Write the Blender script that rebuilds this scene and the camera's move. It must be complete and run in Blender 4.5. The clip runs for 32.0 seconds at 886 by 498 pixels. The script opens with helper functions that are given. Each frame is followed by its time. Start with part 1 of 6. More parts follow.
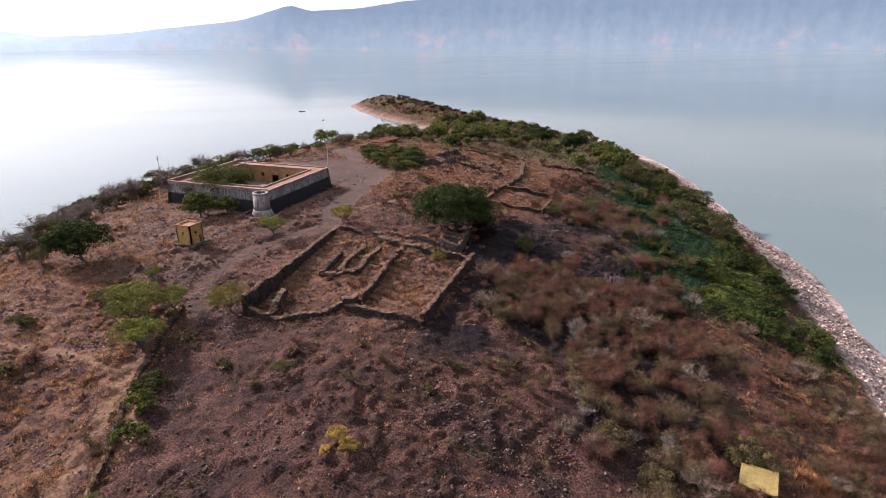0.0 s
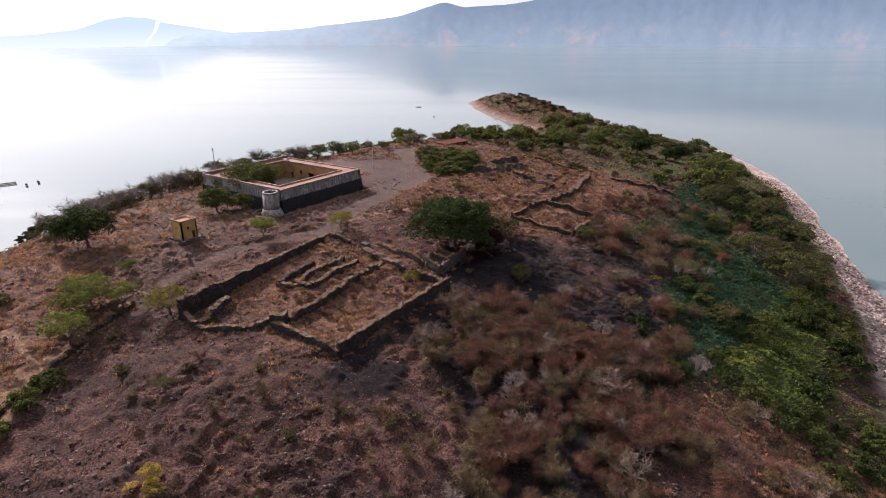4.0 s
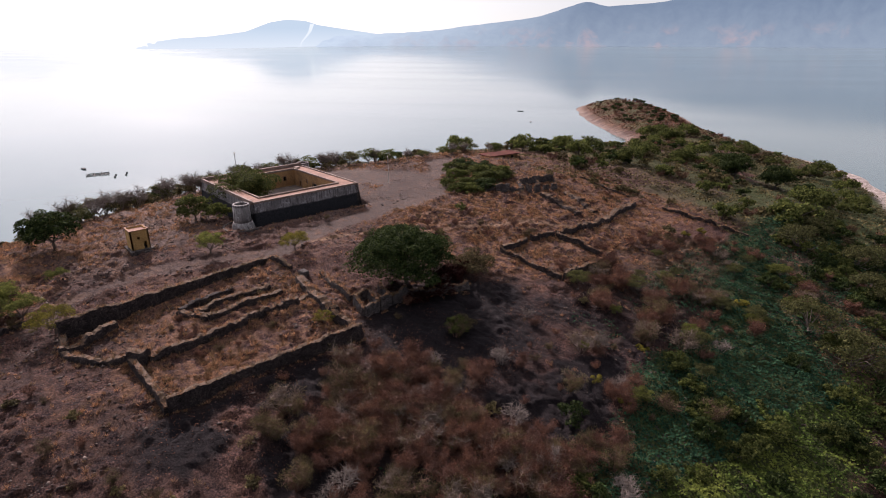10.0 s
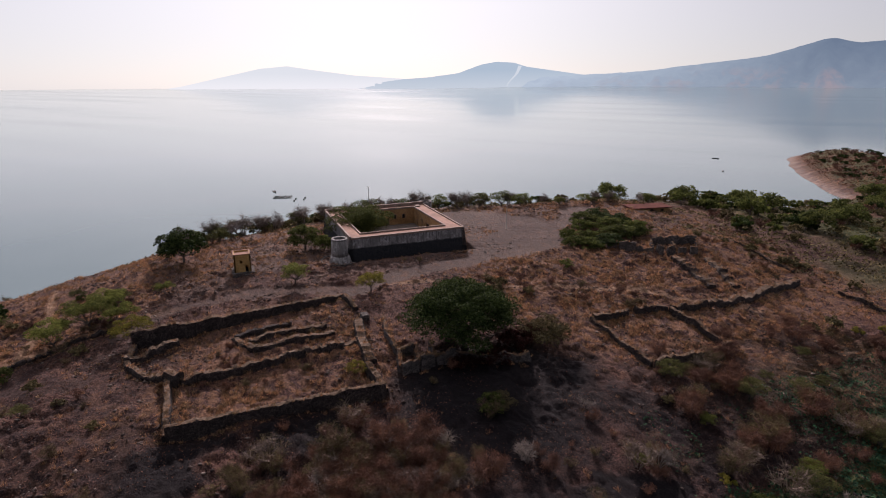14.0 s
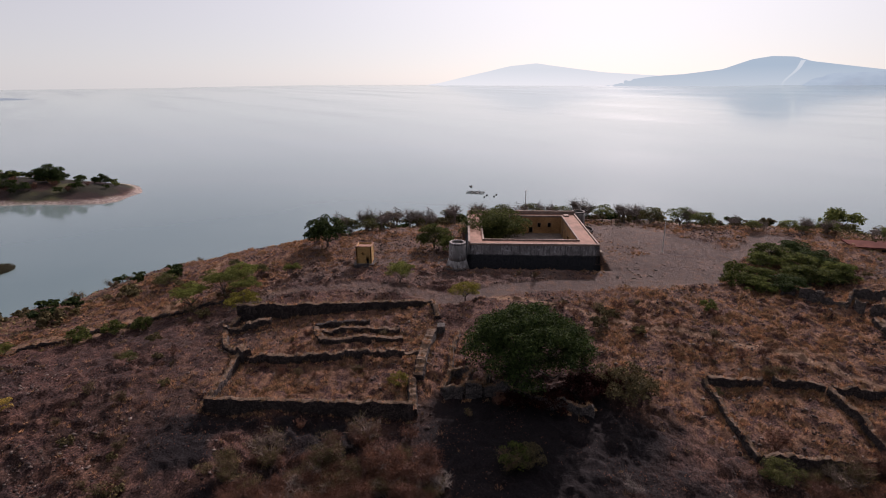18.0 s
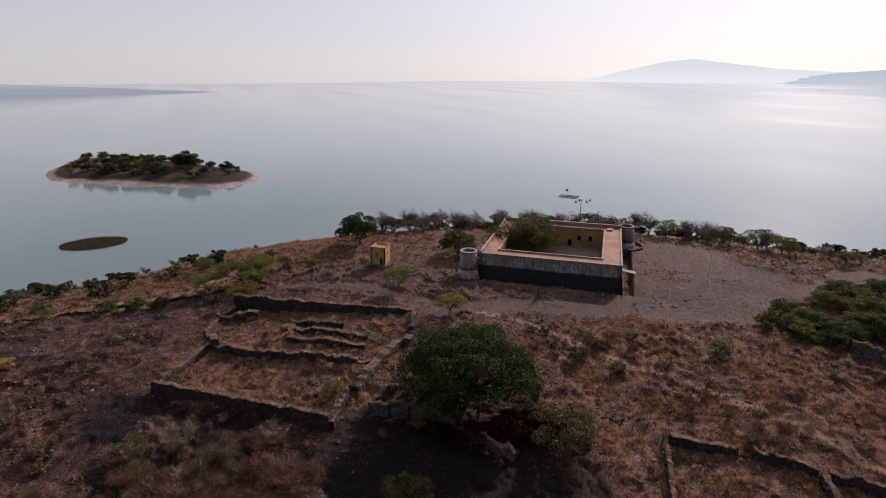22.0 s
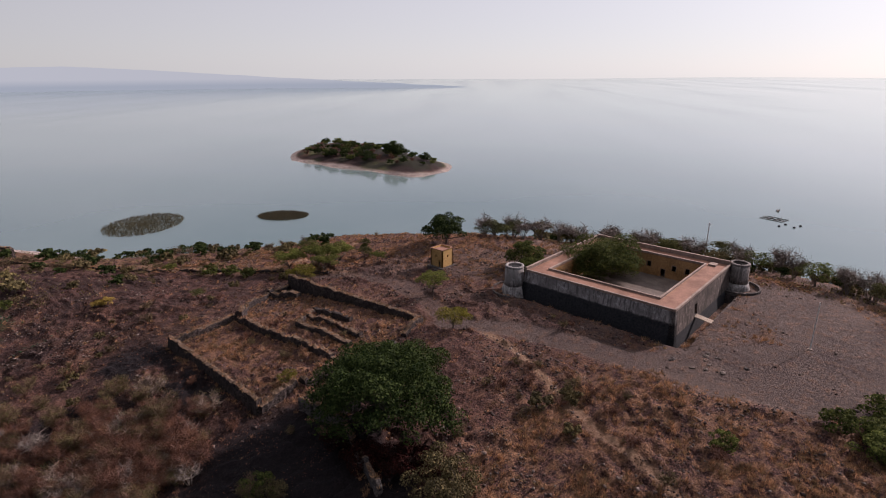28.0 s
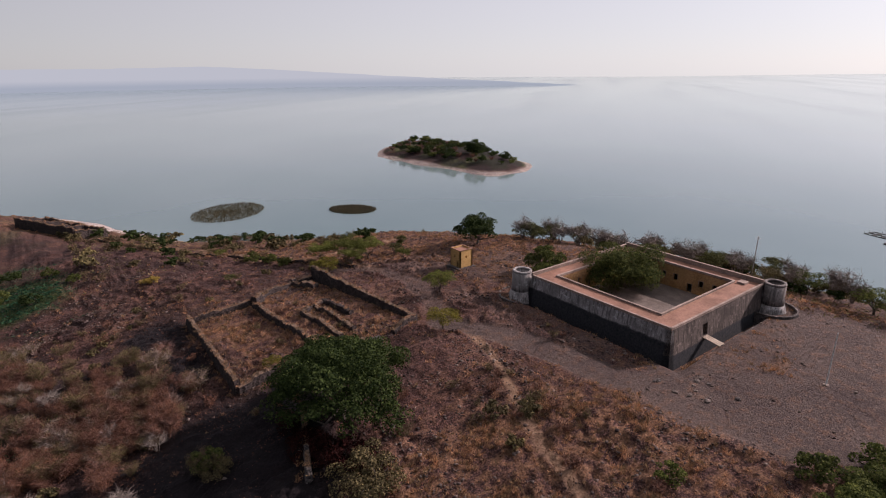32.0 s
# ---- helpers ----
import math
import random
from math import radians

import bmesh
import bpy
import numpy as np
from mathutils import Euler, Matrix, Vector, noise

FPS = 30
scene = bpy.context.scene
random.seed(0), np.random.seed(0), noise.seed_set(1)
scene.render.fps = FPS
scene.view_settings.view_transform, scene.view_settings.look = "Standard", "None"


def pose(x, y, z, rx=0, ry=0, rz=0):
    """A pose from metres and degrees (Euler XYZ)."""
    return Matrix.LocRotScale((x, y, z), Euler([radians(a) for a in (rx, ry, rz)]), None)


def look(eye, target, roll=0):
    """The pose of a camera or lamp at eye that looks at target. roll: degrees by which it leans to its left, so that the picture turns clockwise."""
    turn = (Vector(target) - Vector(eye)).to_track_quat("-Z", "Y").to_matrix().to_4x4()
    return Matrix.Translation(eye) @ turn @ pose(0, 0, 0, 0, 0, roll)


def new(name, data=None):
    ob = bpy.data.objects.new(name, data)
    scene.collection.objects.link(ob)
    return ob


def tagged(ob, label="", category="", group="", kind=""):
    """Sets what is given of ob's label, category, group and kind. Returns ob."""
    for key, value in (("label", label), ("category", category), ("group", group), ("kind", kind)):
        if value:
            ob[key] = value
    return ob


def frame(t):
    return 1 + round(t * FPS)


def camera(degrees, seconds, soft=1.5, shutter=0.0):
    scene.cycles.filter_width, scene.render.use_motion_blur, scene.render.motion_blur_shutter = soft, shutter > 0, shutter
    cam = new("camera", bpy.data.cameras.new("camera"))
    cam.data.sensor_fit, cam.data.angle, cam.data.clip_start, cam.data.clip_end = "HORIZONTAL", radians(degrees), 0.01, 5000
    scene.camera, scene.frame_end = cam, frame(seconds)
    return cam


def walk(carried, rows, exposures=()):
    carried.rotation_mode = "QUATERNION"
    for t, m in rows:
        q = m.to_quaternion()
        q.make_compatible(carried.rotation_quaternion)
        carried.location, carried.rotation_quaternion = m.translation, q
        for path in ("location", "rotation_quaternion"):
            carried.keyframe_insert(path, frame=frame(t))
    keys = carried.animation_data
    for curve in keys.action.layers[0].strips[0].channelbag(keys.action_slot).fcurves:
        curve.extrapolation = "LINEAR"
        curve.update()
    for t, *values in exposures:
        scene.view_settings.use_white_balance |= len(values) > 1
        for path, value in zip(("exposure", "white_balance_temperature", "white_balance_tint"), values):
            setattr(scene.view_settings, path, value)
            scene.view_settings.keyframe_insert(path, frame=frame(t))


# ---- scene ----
cam = camera(77.1, 32.0, soft=1.0)
METRES, EYE, TILT, LEAN, TURN = 274.7, 64.0, 2.25, 4.75, 17.1
ROWS = [
    (0.0, 0.0, 0.0, 0.0, 1.92, -22.63, -4.61),
    (0.5, 0.0196, 0.0078, 0.002, 2.62, -22.74, -4.56),
    (1.0, 0.0419, 0.0158, 0.0042, 2.59, -22.75, -4.56),
    (1.5, 0.065, 0.0235, 0.006, 2.78, -22.77, -4.58),
    (2.0, 0.0839, 0.032, 0.0077, 4.02, -22.88, -4.59),
    (2.5, 0.1003, 0.0422, 0.009, 6.15, -23.08, -4.55),
    (3.0, 0.1138, 0.053, 0.0102, 9.92, -23.46, -4.42),
    (3.5, 0.1254, 0.0646, 0.0113, 13.82, -23.84, -4.22),
    (5.5, 0.1632, 0.1141, 0.0146, 21.99, -24.56, -3.64),
    (6.0, 0.1727, 0.1278, 0.0151, 23.62, -24.6, -3.53),
    (6.5, 0.1825, 0.1418, 0.0158, 24.75, -24.64, -3.47),
    (7.0, 0.1926, 0.1552, 0.0165, 25.16, -24.64, -3.48),
    (7.5, 0.204, 0.1673, 0.0174, 25.12, -24.62, -3.43),
    (8.0, 0.2143, 0.1771, 0.0182, 25.06, -24.58, -3.44),
    (8.5, 0.225, 0.1872, 0.0187, 25.0, -24.58, -3.46),
    (9.0, 0.2345, 0.1981, 0.0194, 25.53, -24.63, -3.4),
    (9.5, 0.2432, 0.2089, 0.0198, 27.18, -24.74, -3.28),
    (10.0, 0.2525, 0.2204, 0.0199, 30.48, -24.93, -3.0),
    (10.5, 0.2604, 0.2315, 0.0201, 33.74, -25.11, -2.74),
    (11.0, 0.268, 0.2443, 0.0206, 37.21, -25.34, -2.47),
    (11.5, 0.2747, 0.2574, 0.0215, 40.41, -25.27, -2.2),
    (12.0, 0.2807, 0.27, 0.0221, 43.44, -22.65, -1.95),
    (12.5, 0.2857, 0.2822, 0.0216, 45.97, -21.7, -1.7),
    (13.0, 0.2908, 0.2957, 0.0213, 47.69, -21.8, -1.54),
    (13.5, 0.2962, 0.3088, 0.0211, 48.81, -21.88, -1.44),
    (15.5, 0.3162, 0.3675, 0.0216, 60.3, -22.15, -0.41),
    (16.0, 0.3189, 0.3832, 0.0214, 64.04, -22.18, -0.1),
    (16.5, 0.3206, 0.3976, 0.0214, 67.28, -22.21, 0.21),
    (17.0, 0.3219, 0.4137, 0.0209, 69.99, -22.23, 0.46),
    (17.5, 0.3224, 0.4294, 0.0209, 72.1, -22.31, 0.62),
    (18.0, 0.3225, 0.4454, 0.0207, 74.94, -22.32, 0.91),
    (18.5, 0.3217, 0.4605, 0.0204, 77.55, -22.33, 1.12),
    (19.0, 0.3211, 0.4755, 0.02, 79.32, -22.31, 1.35),
    (19.5, 0.3212, 0.4928, 0.0198, 79.65, -22.31, 1.39),
    (20.0, 0.3218, 0.5101, 0.0196, 79.86, -22.32, 1.38),
    (20.5, 0.3218, 0.5275, 0.0199, 81.13, -22.39, 1.45),
    (21.0, 0.3214, 0.5444, 0.02, 83.37, -22.4, 1.59),
    (21.5, 0.3201, 0.562, 0.0201, 86.5, -22.36, 1.83),
    (22.0, 0.318, 0.578, 0.0201, 89.42, -22.32, 2.04),
    (22.5, 0.3149, 0.5949, 0.0197, 92.51, -22.27, 2.28),
    (23.0, 0.3112, 0.6116, 0.0193, 93.98, -22.22, 2.39),
    (23.5, 0.3078, 0.6278, 0.0187, 95.37, -22.17, 2.5),
    (24.0, 0.3041, 0.6434, 0.0181, 97.79, -22.14, 2.72),
    (24.5, 0.2993, 0.6594, 0.0173, 100.4, -22.08, 2.98),
    (25.0, 0.2943, 0.6739, 0.0166, 102.7, -22.0, 3.16),
    (25.5, 0.2884, 0.6891, 0.0159, 104.96, -21.89, 3.33),
    (27.5, 0.2613, 0.7442, 0.0124, 112.79, -21.46, 3.92),
    (28.0, 0.2533, 0.7578, 0.0114, 114.74, -21.35, 4.08),
    (28.5, 0.2448, 0.7714, 0.0105, 115.92, -21.24, 4.17),
    (29.0, 0.2373, 0.7839, 0.0095, 116.1, -21.18, 4.21),
    (29.5, 0.2311, 0.7948, 0.0087, 116.24, -21.17, 4.23),
    (30.0, 0.2254, 0.8055, 0.008, 116.47, -21.14, 4.23),
    (30.5, 0.2217, 0.8129, 0.0074, 117.0, -21.13, 4.26),
    (31.0, 0.2182, 0.8197, 0.0072, 118.9, -21.05, 4.4),
    (31.5, 0.2142, 0.8264, 0.0069, 122.86, -20.86, 4.73),
    (32.0, 0.2078, 0.8354, 0.0063, 125.72, -20.68, 5.0),
]
EXPOSURES = [(t, e, 6500, 20) for t, e in ((0.0, 0.92), (3.0, 0.8), (6.0, 0.62), (9.5, 0.52), (11.5, 0.28), (13.0, 0.1), (16.0, 0.02), (20.0, -0.02), (26.0, 0.08), (32.0, 0.2))]
walk(cam, [(t, pose(0, 0, EYE, TILT, LEAN, TURN) @ pose(METRES * x, METRES * y, METRES * z, 90 + pitch, roll, yaw)) for t, x, y, z, yaw, pitch, roll in ROWS], EXPOSURES)

# ---- world and sun ----
SUN_YAW, SUN_EL = 73.6, 30.0
sun_dir = Vector((-math.sin(radians(SUN_YAW)) * math.cos(radians(SUN_EL)), math.cos(radians(SUN_YAW)) * math.cos(radians(SUN_EL)), math.sin(radians(SUN_EL))))
world = bpy.data.worlds.new("hazy_sky")
scene.world = world
world.use_nodes = True
wt = world.node_tree
wt.nodes.clear()
w_out = wt.nodes.new("ShaderNodeOutputWorld")
w_sky = wt.nodes.new("ShaderNodeTexSky")
w_sky.sky_type, w_sky.sun_disc = "NISHITA", False
w_sky.sun_elevation, w_sky.sun_rotation = radians(SUN_EL), radians(-SUN_YAW)
w_sky.altitude, w_sky.air_density, w_sky.dust_density, w_sky.ozone_density = 1500, 1.0, 1.5, 1.0
w_bg = wt.nodes.new("ShaderNodeBackground")
w_bg.inputs["Strength"].default_value = 0.014
# haze: white at the horizon, thinning upwards, brighter on the sun's side
w_pos = wt.nodes.new("ShaderNodeTexCoord")
w_sep = wt.nodes.new("ShaderNodeSeparateXYZ")
wt.links.new(w_pos.outputs["Generated"], w_sep.inputs[0])
w_up = wt.nodes.new("ShaderNodeValToRGB")
for e, (p, c) in zip([w_up.color_ramp.elements[0], w_up.color_ramp.elements[1], w_up.color_ramp.elements.new(0.3), w_up.color_ramp.elements.new(0.55)],
                     ((0.0, (0.545, 0.562, 0.566, 1)), (1.0, (0.010, 0.030, 0.125, 1)), (0.12, (0.520, 0.526, 0.542, 1)), (0.30, (0.052, 0.084, 0.160, 1)))):
    e.position, e.color = p, c
wt.links.new(w_sep.outputs["Z"], w_up.inputs["Fac"])
w_dot = wt.nodes.new("ShaderNodeVectorMath")
w_dot.operation = "DOT_PRODUCT"
wt.links.new(w_pos.outputs["Generated"], w_dot.inputs[0])
w_dot.inputs[1].default_value = sun_dir
# the smoke haze is thickest, and brightest, somewhat south of the sun
w_thick = wt.nodes.new("ShaderNodeVectorMath")
w_thick.operation = "DOT_PRODUCT"
wt.links.new(w_pos.outputs["Generated"], w_thick.inputs[0])
w_thick.inputs[1].default_value = (-math.sin(radians(98)) * 0.92, math.cos(radians(98)) * 0.92, 0.39)
w_side = wt.nodes.new("ShaderNodeMapRange")
w_side.inputs["From Min"].default_value, w_side.inputs["From Max"].default_value = -0.6, 1.0
w_side.inputs["To Min"].default_value, w_side.inputs["To Max"].default_value = 0.36, 1.08
wt.links.new(w_thick.outputs["Value"], w_side.inputs["Value"])
w_haze = wt.nodes.new("ShaderNodeBackground")
wt.links.new(w_up.outputs["Color"], w_haze.inputs["Color"])
wt.links.new(w_side.outputs[0], w_haze.inputs["Strength"])
w_add = wt.nodes.new("ShaderNodeAddShader")
wt.links.new(w_sky.outputs["Color"], w_bg.inputs["Color"])
wt.links.new(w_bg.outputs[0], w_add.inputs[0])
wt.links.new(w_haze.outputs[0], w_add.inputs[1])
# the bright haze round the sun
w_pow = wt.nodes.new("ShaderNodeMath")
w_pow.operation, w_pow.inputs[1].default_value = "POWER", 6.5
w_pos_only = wt.nodes.new("ShaderNodeMath")
w_pos_only.operation, w_pos_only.inputs[1].default_value = "MAXIMUM", 0.0
wt.links.new(w_dot.outputs["Value"], w_pos_only.inputs[0])
wt.links.new(w_pos_only.outputs[0], w_pow.inputs[0])
w_aur = wt.nodes.new("ShaderNodeBackground")
w_aur.inputs["Color"].default_value = (1.0, 0.97, 0.92, 1)
w_gain = wt.nodes.new("ShaderNodeMath")
w_gain.operation, w_gain.inputs[1].default_value = "MULTIPLY", 0.50
wt.links.new(w_pow.outputs[0], w_gain.inputs[0])
wt.links.new(w_gain.outputs[0], w_aur.inputs["Strength"])
w_all = wt.nodes.new("ShaderNodeAddShader")
wt.links.new(w_add.outputs[0], w_all.inputs[0])
wt.links.new(w_aur.outputs[0], w_all.inputs[1])
wt.links.new(w_all.outputs[0], w_out.inputs["Surface"])
sun = new("sun", bpy.data.lights.new("sun", "SUN"))
sun.data.energy, sun.data.angle, sun.data.color = 5.4, radians(1.0), (1.0, 0.87, 0.82)
sun.matrix_world = look(sun_dir * 500, (0, 0, 0))

# ---- small tools ----
LAKE = -15.0


def lattice(ix, iy, seed):
    v = np.sin(ix * 127.1 + iy * 311.7 + seed * 74.7) * 43758.5453
    return v - np.floor(v)


def vnoise(x, y, size, seed=0):
    """Smooth noise from 0 to 1 with features of that size in metres."""
    x, y = np.asarray(x, float) / size, np.asarray(y, float) / size
    ix, iy = np.floor(x), np.floor(y)
    fx, fy = x - ix, y - iy
    fx, fy = fx * fx * (3 - 2 * fx), fy * fy * (3 - 2 * fy)
    a, b = lattice(ix, iy, seed), lattice(ix + 1, iy, seed)
    c, d = lattice(ix, iy + 1, seed), lattice(ix + 1, iy + 1, seed)
    return (a * (1 - fx) + b * fx) * (1 - fy) + (c * (1 - fx) + d * fx) * fy


def fbm(x, y, size, seed=0, octaves=4):
    total, amp, weight = 0.0, 1.0, 0.0
    for k in range(octaves):
        total = total + amp * vnoise(x, y, size / 2 ** k, seed + k * 7)
        weight += amp
        amp *= 0.55
    return total / weight


def sstep(a, b, v):
    u = np.clip((np.asarray(v, float) - a) / (b - a), 0, 1)
    return u * u * (3 - 2 * u)


def round_off(pts, times):
    pts = np.array(pts, float)
    for _ in range(times):
        nxt = np.roll(pts, -1, axis=0)
        pts = np.stack([pts * 0.75 + nxt * 0.25, pts * 0.25 + nxt * 0.75], 1).reshape(-1, 2)
    return pts


def shore_distance(pts, x, y):
    """Metres inside (plus) or outside (minus) of a closed outline."""
    x, y = np.asarray(x, float), np.asarray(y, float)
    best, inside = np.full(x.shape, 1e9), np.zeros(x.shape, bool)
    for (ax, ay), (bx, by) in zip(pts, np.roll(pts, -1, axis=0)):
        dx, dy = bx - ax, by - ay
        u = np.clip(((x - ax) * dx + (y - ay) * dy) / (dx * dx + dy * dy + 1e-9), 0, 1)
        best = np.minimum(best, np.hypot(x - ax - u * dx, y - ay - u * dy))
        if dy:
            inside ^= ((ay > y) != (by > y)) & (x < (y - ay) * dx / dy + ax)
    return np.where(inside, best, -best)


def along(pts, x, y):
    """Distance to an open line of points."""
    x, y = np.asarray(x, float), np.asarray(y, float)
    best = np.full(x.shape, 1e9)
    for (ax, ay), (bx, by) in zip(pts, pts[1:]):
        dx, dy = bx - ax, by - ay
        u = np.clip(((x - ax) * dx + (y - ay) * dy) / (dx * dx + dy * dy + 1e-9), 0, 1)
        best = np.minimum(best, np.hypot(x - ax - u * dx, y - ay - u * dy))
    return best


ISLAND = round_off([(66, 60), (70, 130), (66, 190), (63, 236), (51, 280), (30, 381), (2, 455), (-34, 520), (-85, 548), (-140, 580), (-200, 655), (-262, 735), (-320, 785), (-372, 775), (-380, 715), (-352, 672),
                    (-289, 602), (-228, 546), (-190, 520), (-187, 465), (-189, 410), (-191, 370), (-200, 330), (-212, 288), (-223, 250), (-236, 210), (-230, 142), (-208, 86), (-177, 39), (-139, 6), (-97, -28), (-58, -79), (-30, -160), (40, -190), (70, -60)], 2)
ISLET = round_off([(-312, -92), (-372, -98), (-392, -160), (-412, -250), (-405, -325), (-350, -310), (-300, -262), (-296, -225), (-306, -150)], 2)


GRID_X, GRID_Y = np.arange(-470, 145, 3.0), np.arange(-270, 915, 3.0)
GRID_D = shore_distance(ISLAND, *np.meshgrid(GRID_X, GRID_Y))


def island_d(x, y):
    """Distance from the shore, read between the points of a grid."""
    u = np.clip((np.asarray(x, float) - GRID_X[0]) / 3.0, 0, len(GRID_X) - 1.001)
    v = np.clip((np.asarray(y, float) - GRID_Y[0]) / 3.0, 0, len(GRID_Y) - 1.001)
    i, j = u.astype(int), v.astype(int)
    fu, fv = u - i, v - j
    return (GRID_D[j, i] * (1 - fu) + GRID_D[j, i + 1] * fu) * (1 - fv) + (GRID_D[j + 1, i] * (1 - fu) + GRID_D[j + 1, i + 1] * fu) * fv


def clods(x, y):
    """Clods and half-buried rocks of the stony ground, one to two metres across."""
    where = 0.4 + 0.6 * sstep(0.40, 0.58, fbm(x, y, 24, 16, 3))
    u = 0.8 * x - 0.6 * y + 2.6 * vnoise(x, y, 3.7, 91) + 1.1 * vnoise(x, y, 1.7, 93)
    v = 0.6 * x + 0.8 * y + 2.6 * vnoise(x, y, 4.3, 92) + 1.1 * vnoise(x, y, 1.9, 94)
    return where * (0.5 * sstep(0.40, 0.60, fbm(u, v, 2.9, 15, 2)) + 0.42 * sstep(0.42, 0.64, vnoise(u, v, 1.6, 18)) + 0.3 * sstep(0.45, 0.65, vnoise(v, u, 1.0, 19)))


def rim_level(x):
    """The ground along the edge of the fort's ditch."""
    return 13.45 - 1.1 * sstep(-122, -106, x)


def ground_z(x, y, fine=True):
    x, y = np.asarray(x, float), np.asarray(y, float)
    d = island_d(x, y) + (vnoise(x, y, 22, 3) - 0.5) * 5
    run = 36 + 42 * sstep(-155, -45, x) - 14 * sstep(220, 320, y) - 6 * sstep(60, 0, y)
    top = 30.6 - 5.0 * sstep(255, 330, y) - 13.0 * sstep(320, 430, y) - 2.5 * sstep(560, 640, y)
    up = top * (1 - np.exp(-(np.maximum(d, 0) / run) ** 1.1))
    z = LAKE + np.where(d > 0, up + 0.15, 0.15 + np.maximum(d, -40) * 0.12)
    if fine:
        rough = sstep(2, 25, d)
        flat = np.minimum(plaza(x, y), 1)
        z = z + rough * (1 - 0.85 * flat) * ((fbm(x, y, 26, 11) - 0.5) * 2.2 + (fbm(x, y, 5, 12, 3) - 0.5) * 0.9 + 0.5 * (1 - np.abs(2 * fbm(x * 0.35, y, 6, 14, 3) - 1)) ** 6) + rough * (1 - flat) * clods(x, y)
        e = sstep(6, 0, np.maximum(np.abs(x + 129.5) - 20.5, np.abs(y - 164.7) - 20.5))
        z = z * (1 - e) + rim_level(x) * e
        z = z - (rim_level(x) - 10.7) * sstep(2.3, 1.8, np.maximum(np.maximum(np.abs(x + 128.55) - 19.75, (y - 183.5) * 0.6), 145.0 - y)) * e
    return z


ROAD = [(-84, 141), (-89, 150), (-93, 165), (-96, 182), (-105, 200)]
PLAZA = [(-104, 196), (-110, 210), (-124, 216), (-138, 207), (-150, 200)]
TRACK = [(-84, 141), (-90, 128), (-95, 112), (-93, 96), (-86, 84)]


def plaza(x, y):
    wob = (vnoise(x, y, 9, 31) - 0.5) * 5
    g = sstep(5.4, 3.2, along(ROAD, x, y) + wob * 0.6)
    g = np.maximum(g, sstep(17, 11, along(PLAZA, x, y) + wob))
    g = np.maximum(g, 0.9 * sstep(8, 4, along([(-110, 191), (-128, 192), (-146, 193)], x, y) + wob * 0.6))
    g = np.maximum(g, sstep(8, 5, along([(-118, 220), (-126, 238), (-142, 252)], x, y) + wob))
    return np.maximum(g, 0.7 * sstep(4, 2, along(TRACK, x, y) + wob * 0.5))


def gz(x, y):
    return float(ground_z(np.array([x]), np.array([y]))[0])


def part(name, bm, material, parent, label="", smooth=False):
    me = bpy.data.meshes.new(name)
    bm.to_mesh(me)
    bm.free()
    me.materials.append(material)
    if smooth:
        me.shade_smooth()
    ob = new(name, me)
    ob.parent = parent
    if label:
        ob["label"] = label
    return ob


def thing(name, x, y, z, label, category, group="", kind="", turn=0):
    ob = new(name)
    ob.matrix_basis = pose(x, y, z, 0, 0, turn)
    return tagged(ob, label, category, group, kind)


def mesh_of(name, verts, faces, material, smooth=False):
    me = bpy.data.meshes.new(name)
    verts, faces = np.asarray(verts, np.float32), np.asarray(faces, np.int32)
    n, k = faces.shape
    me.vertices.add(len(verts))
    me.vertices.foreach_set("co", verts.ravel())
    me.loops.add(n * k)
    me.loops.foreach_set("vertex_index", faces.ravel())
    me.polygons.add(n)
    me.polygons.foreach_set("loop_start", np.arange(0, n * k, k, dtype=np.int32))
    me.update(calc_edges=True)
    me.materials.append(material)
    if smooth:
        me.shade_smooth()
    return me


def box(bm, x0, y0, z0, x1, y1, z1, batter=0.0):
    b = batter
    vs = [bm.verts.new(p) for p in ((x0 - b, y0 - b, z0), (x1 + b, y0 - b, z0), (x1 + b, y1 + b, z0), (x0 - b, y1 + b, z0), (x0, y0, z1), (x1, y0, z1), (x1, y1, z1), (x0, y1, z1))]
    for f in ((3, 2, 1, 0), (4, 5, 6, 7), (0, 1, 5, 4), (1, 2, 6, 5), (2, 3, 7, 6), (3, 0, 4, 7)):
        bm.faces.new([vs[i] for i in f])
    return bm


def ring(bm, profile, n=32, start=0.0, end=360.0, closed=True):
    """A turned shape: profile of (radius, z), swept about z."""
    whole = abs(end - start) >= 360
    steps = n if whole else n + 1
    rows = [[bm.verts.new((r * math.cos(a), r * math.sin(a), z)) for r, z in profile] for a in (radians(start + (end - start) * i / n) for i in range(steps))]
    k = len(profile)
    for i in range(n):
        a, b = rows[i], rows[(i + 1) % steps]
        for j in range(k if closed else k - 1):
            bm.faces.new((a[j], b[j], b[(j + 1) % k], a[(j + 1) % k]))
    if closed and not whole:
        bm.faces.new(rows[0])
        bm.faces.new(rows[-1][::-1])
    return bm


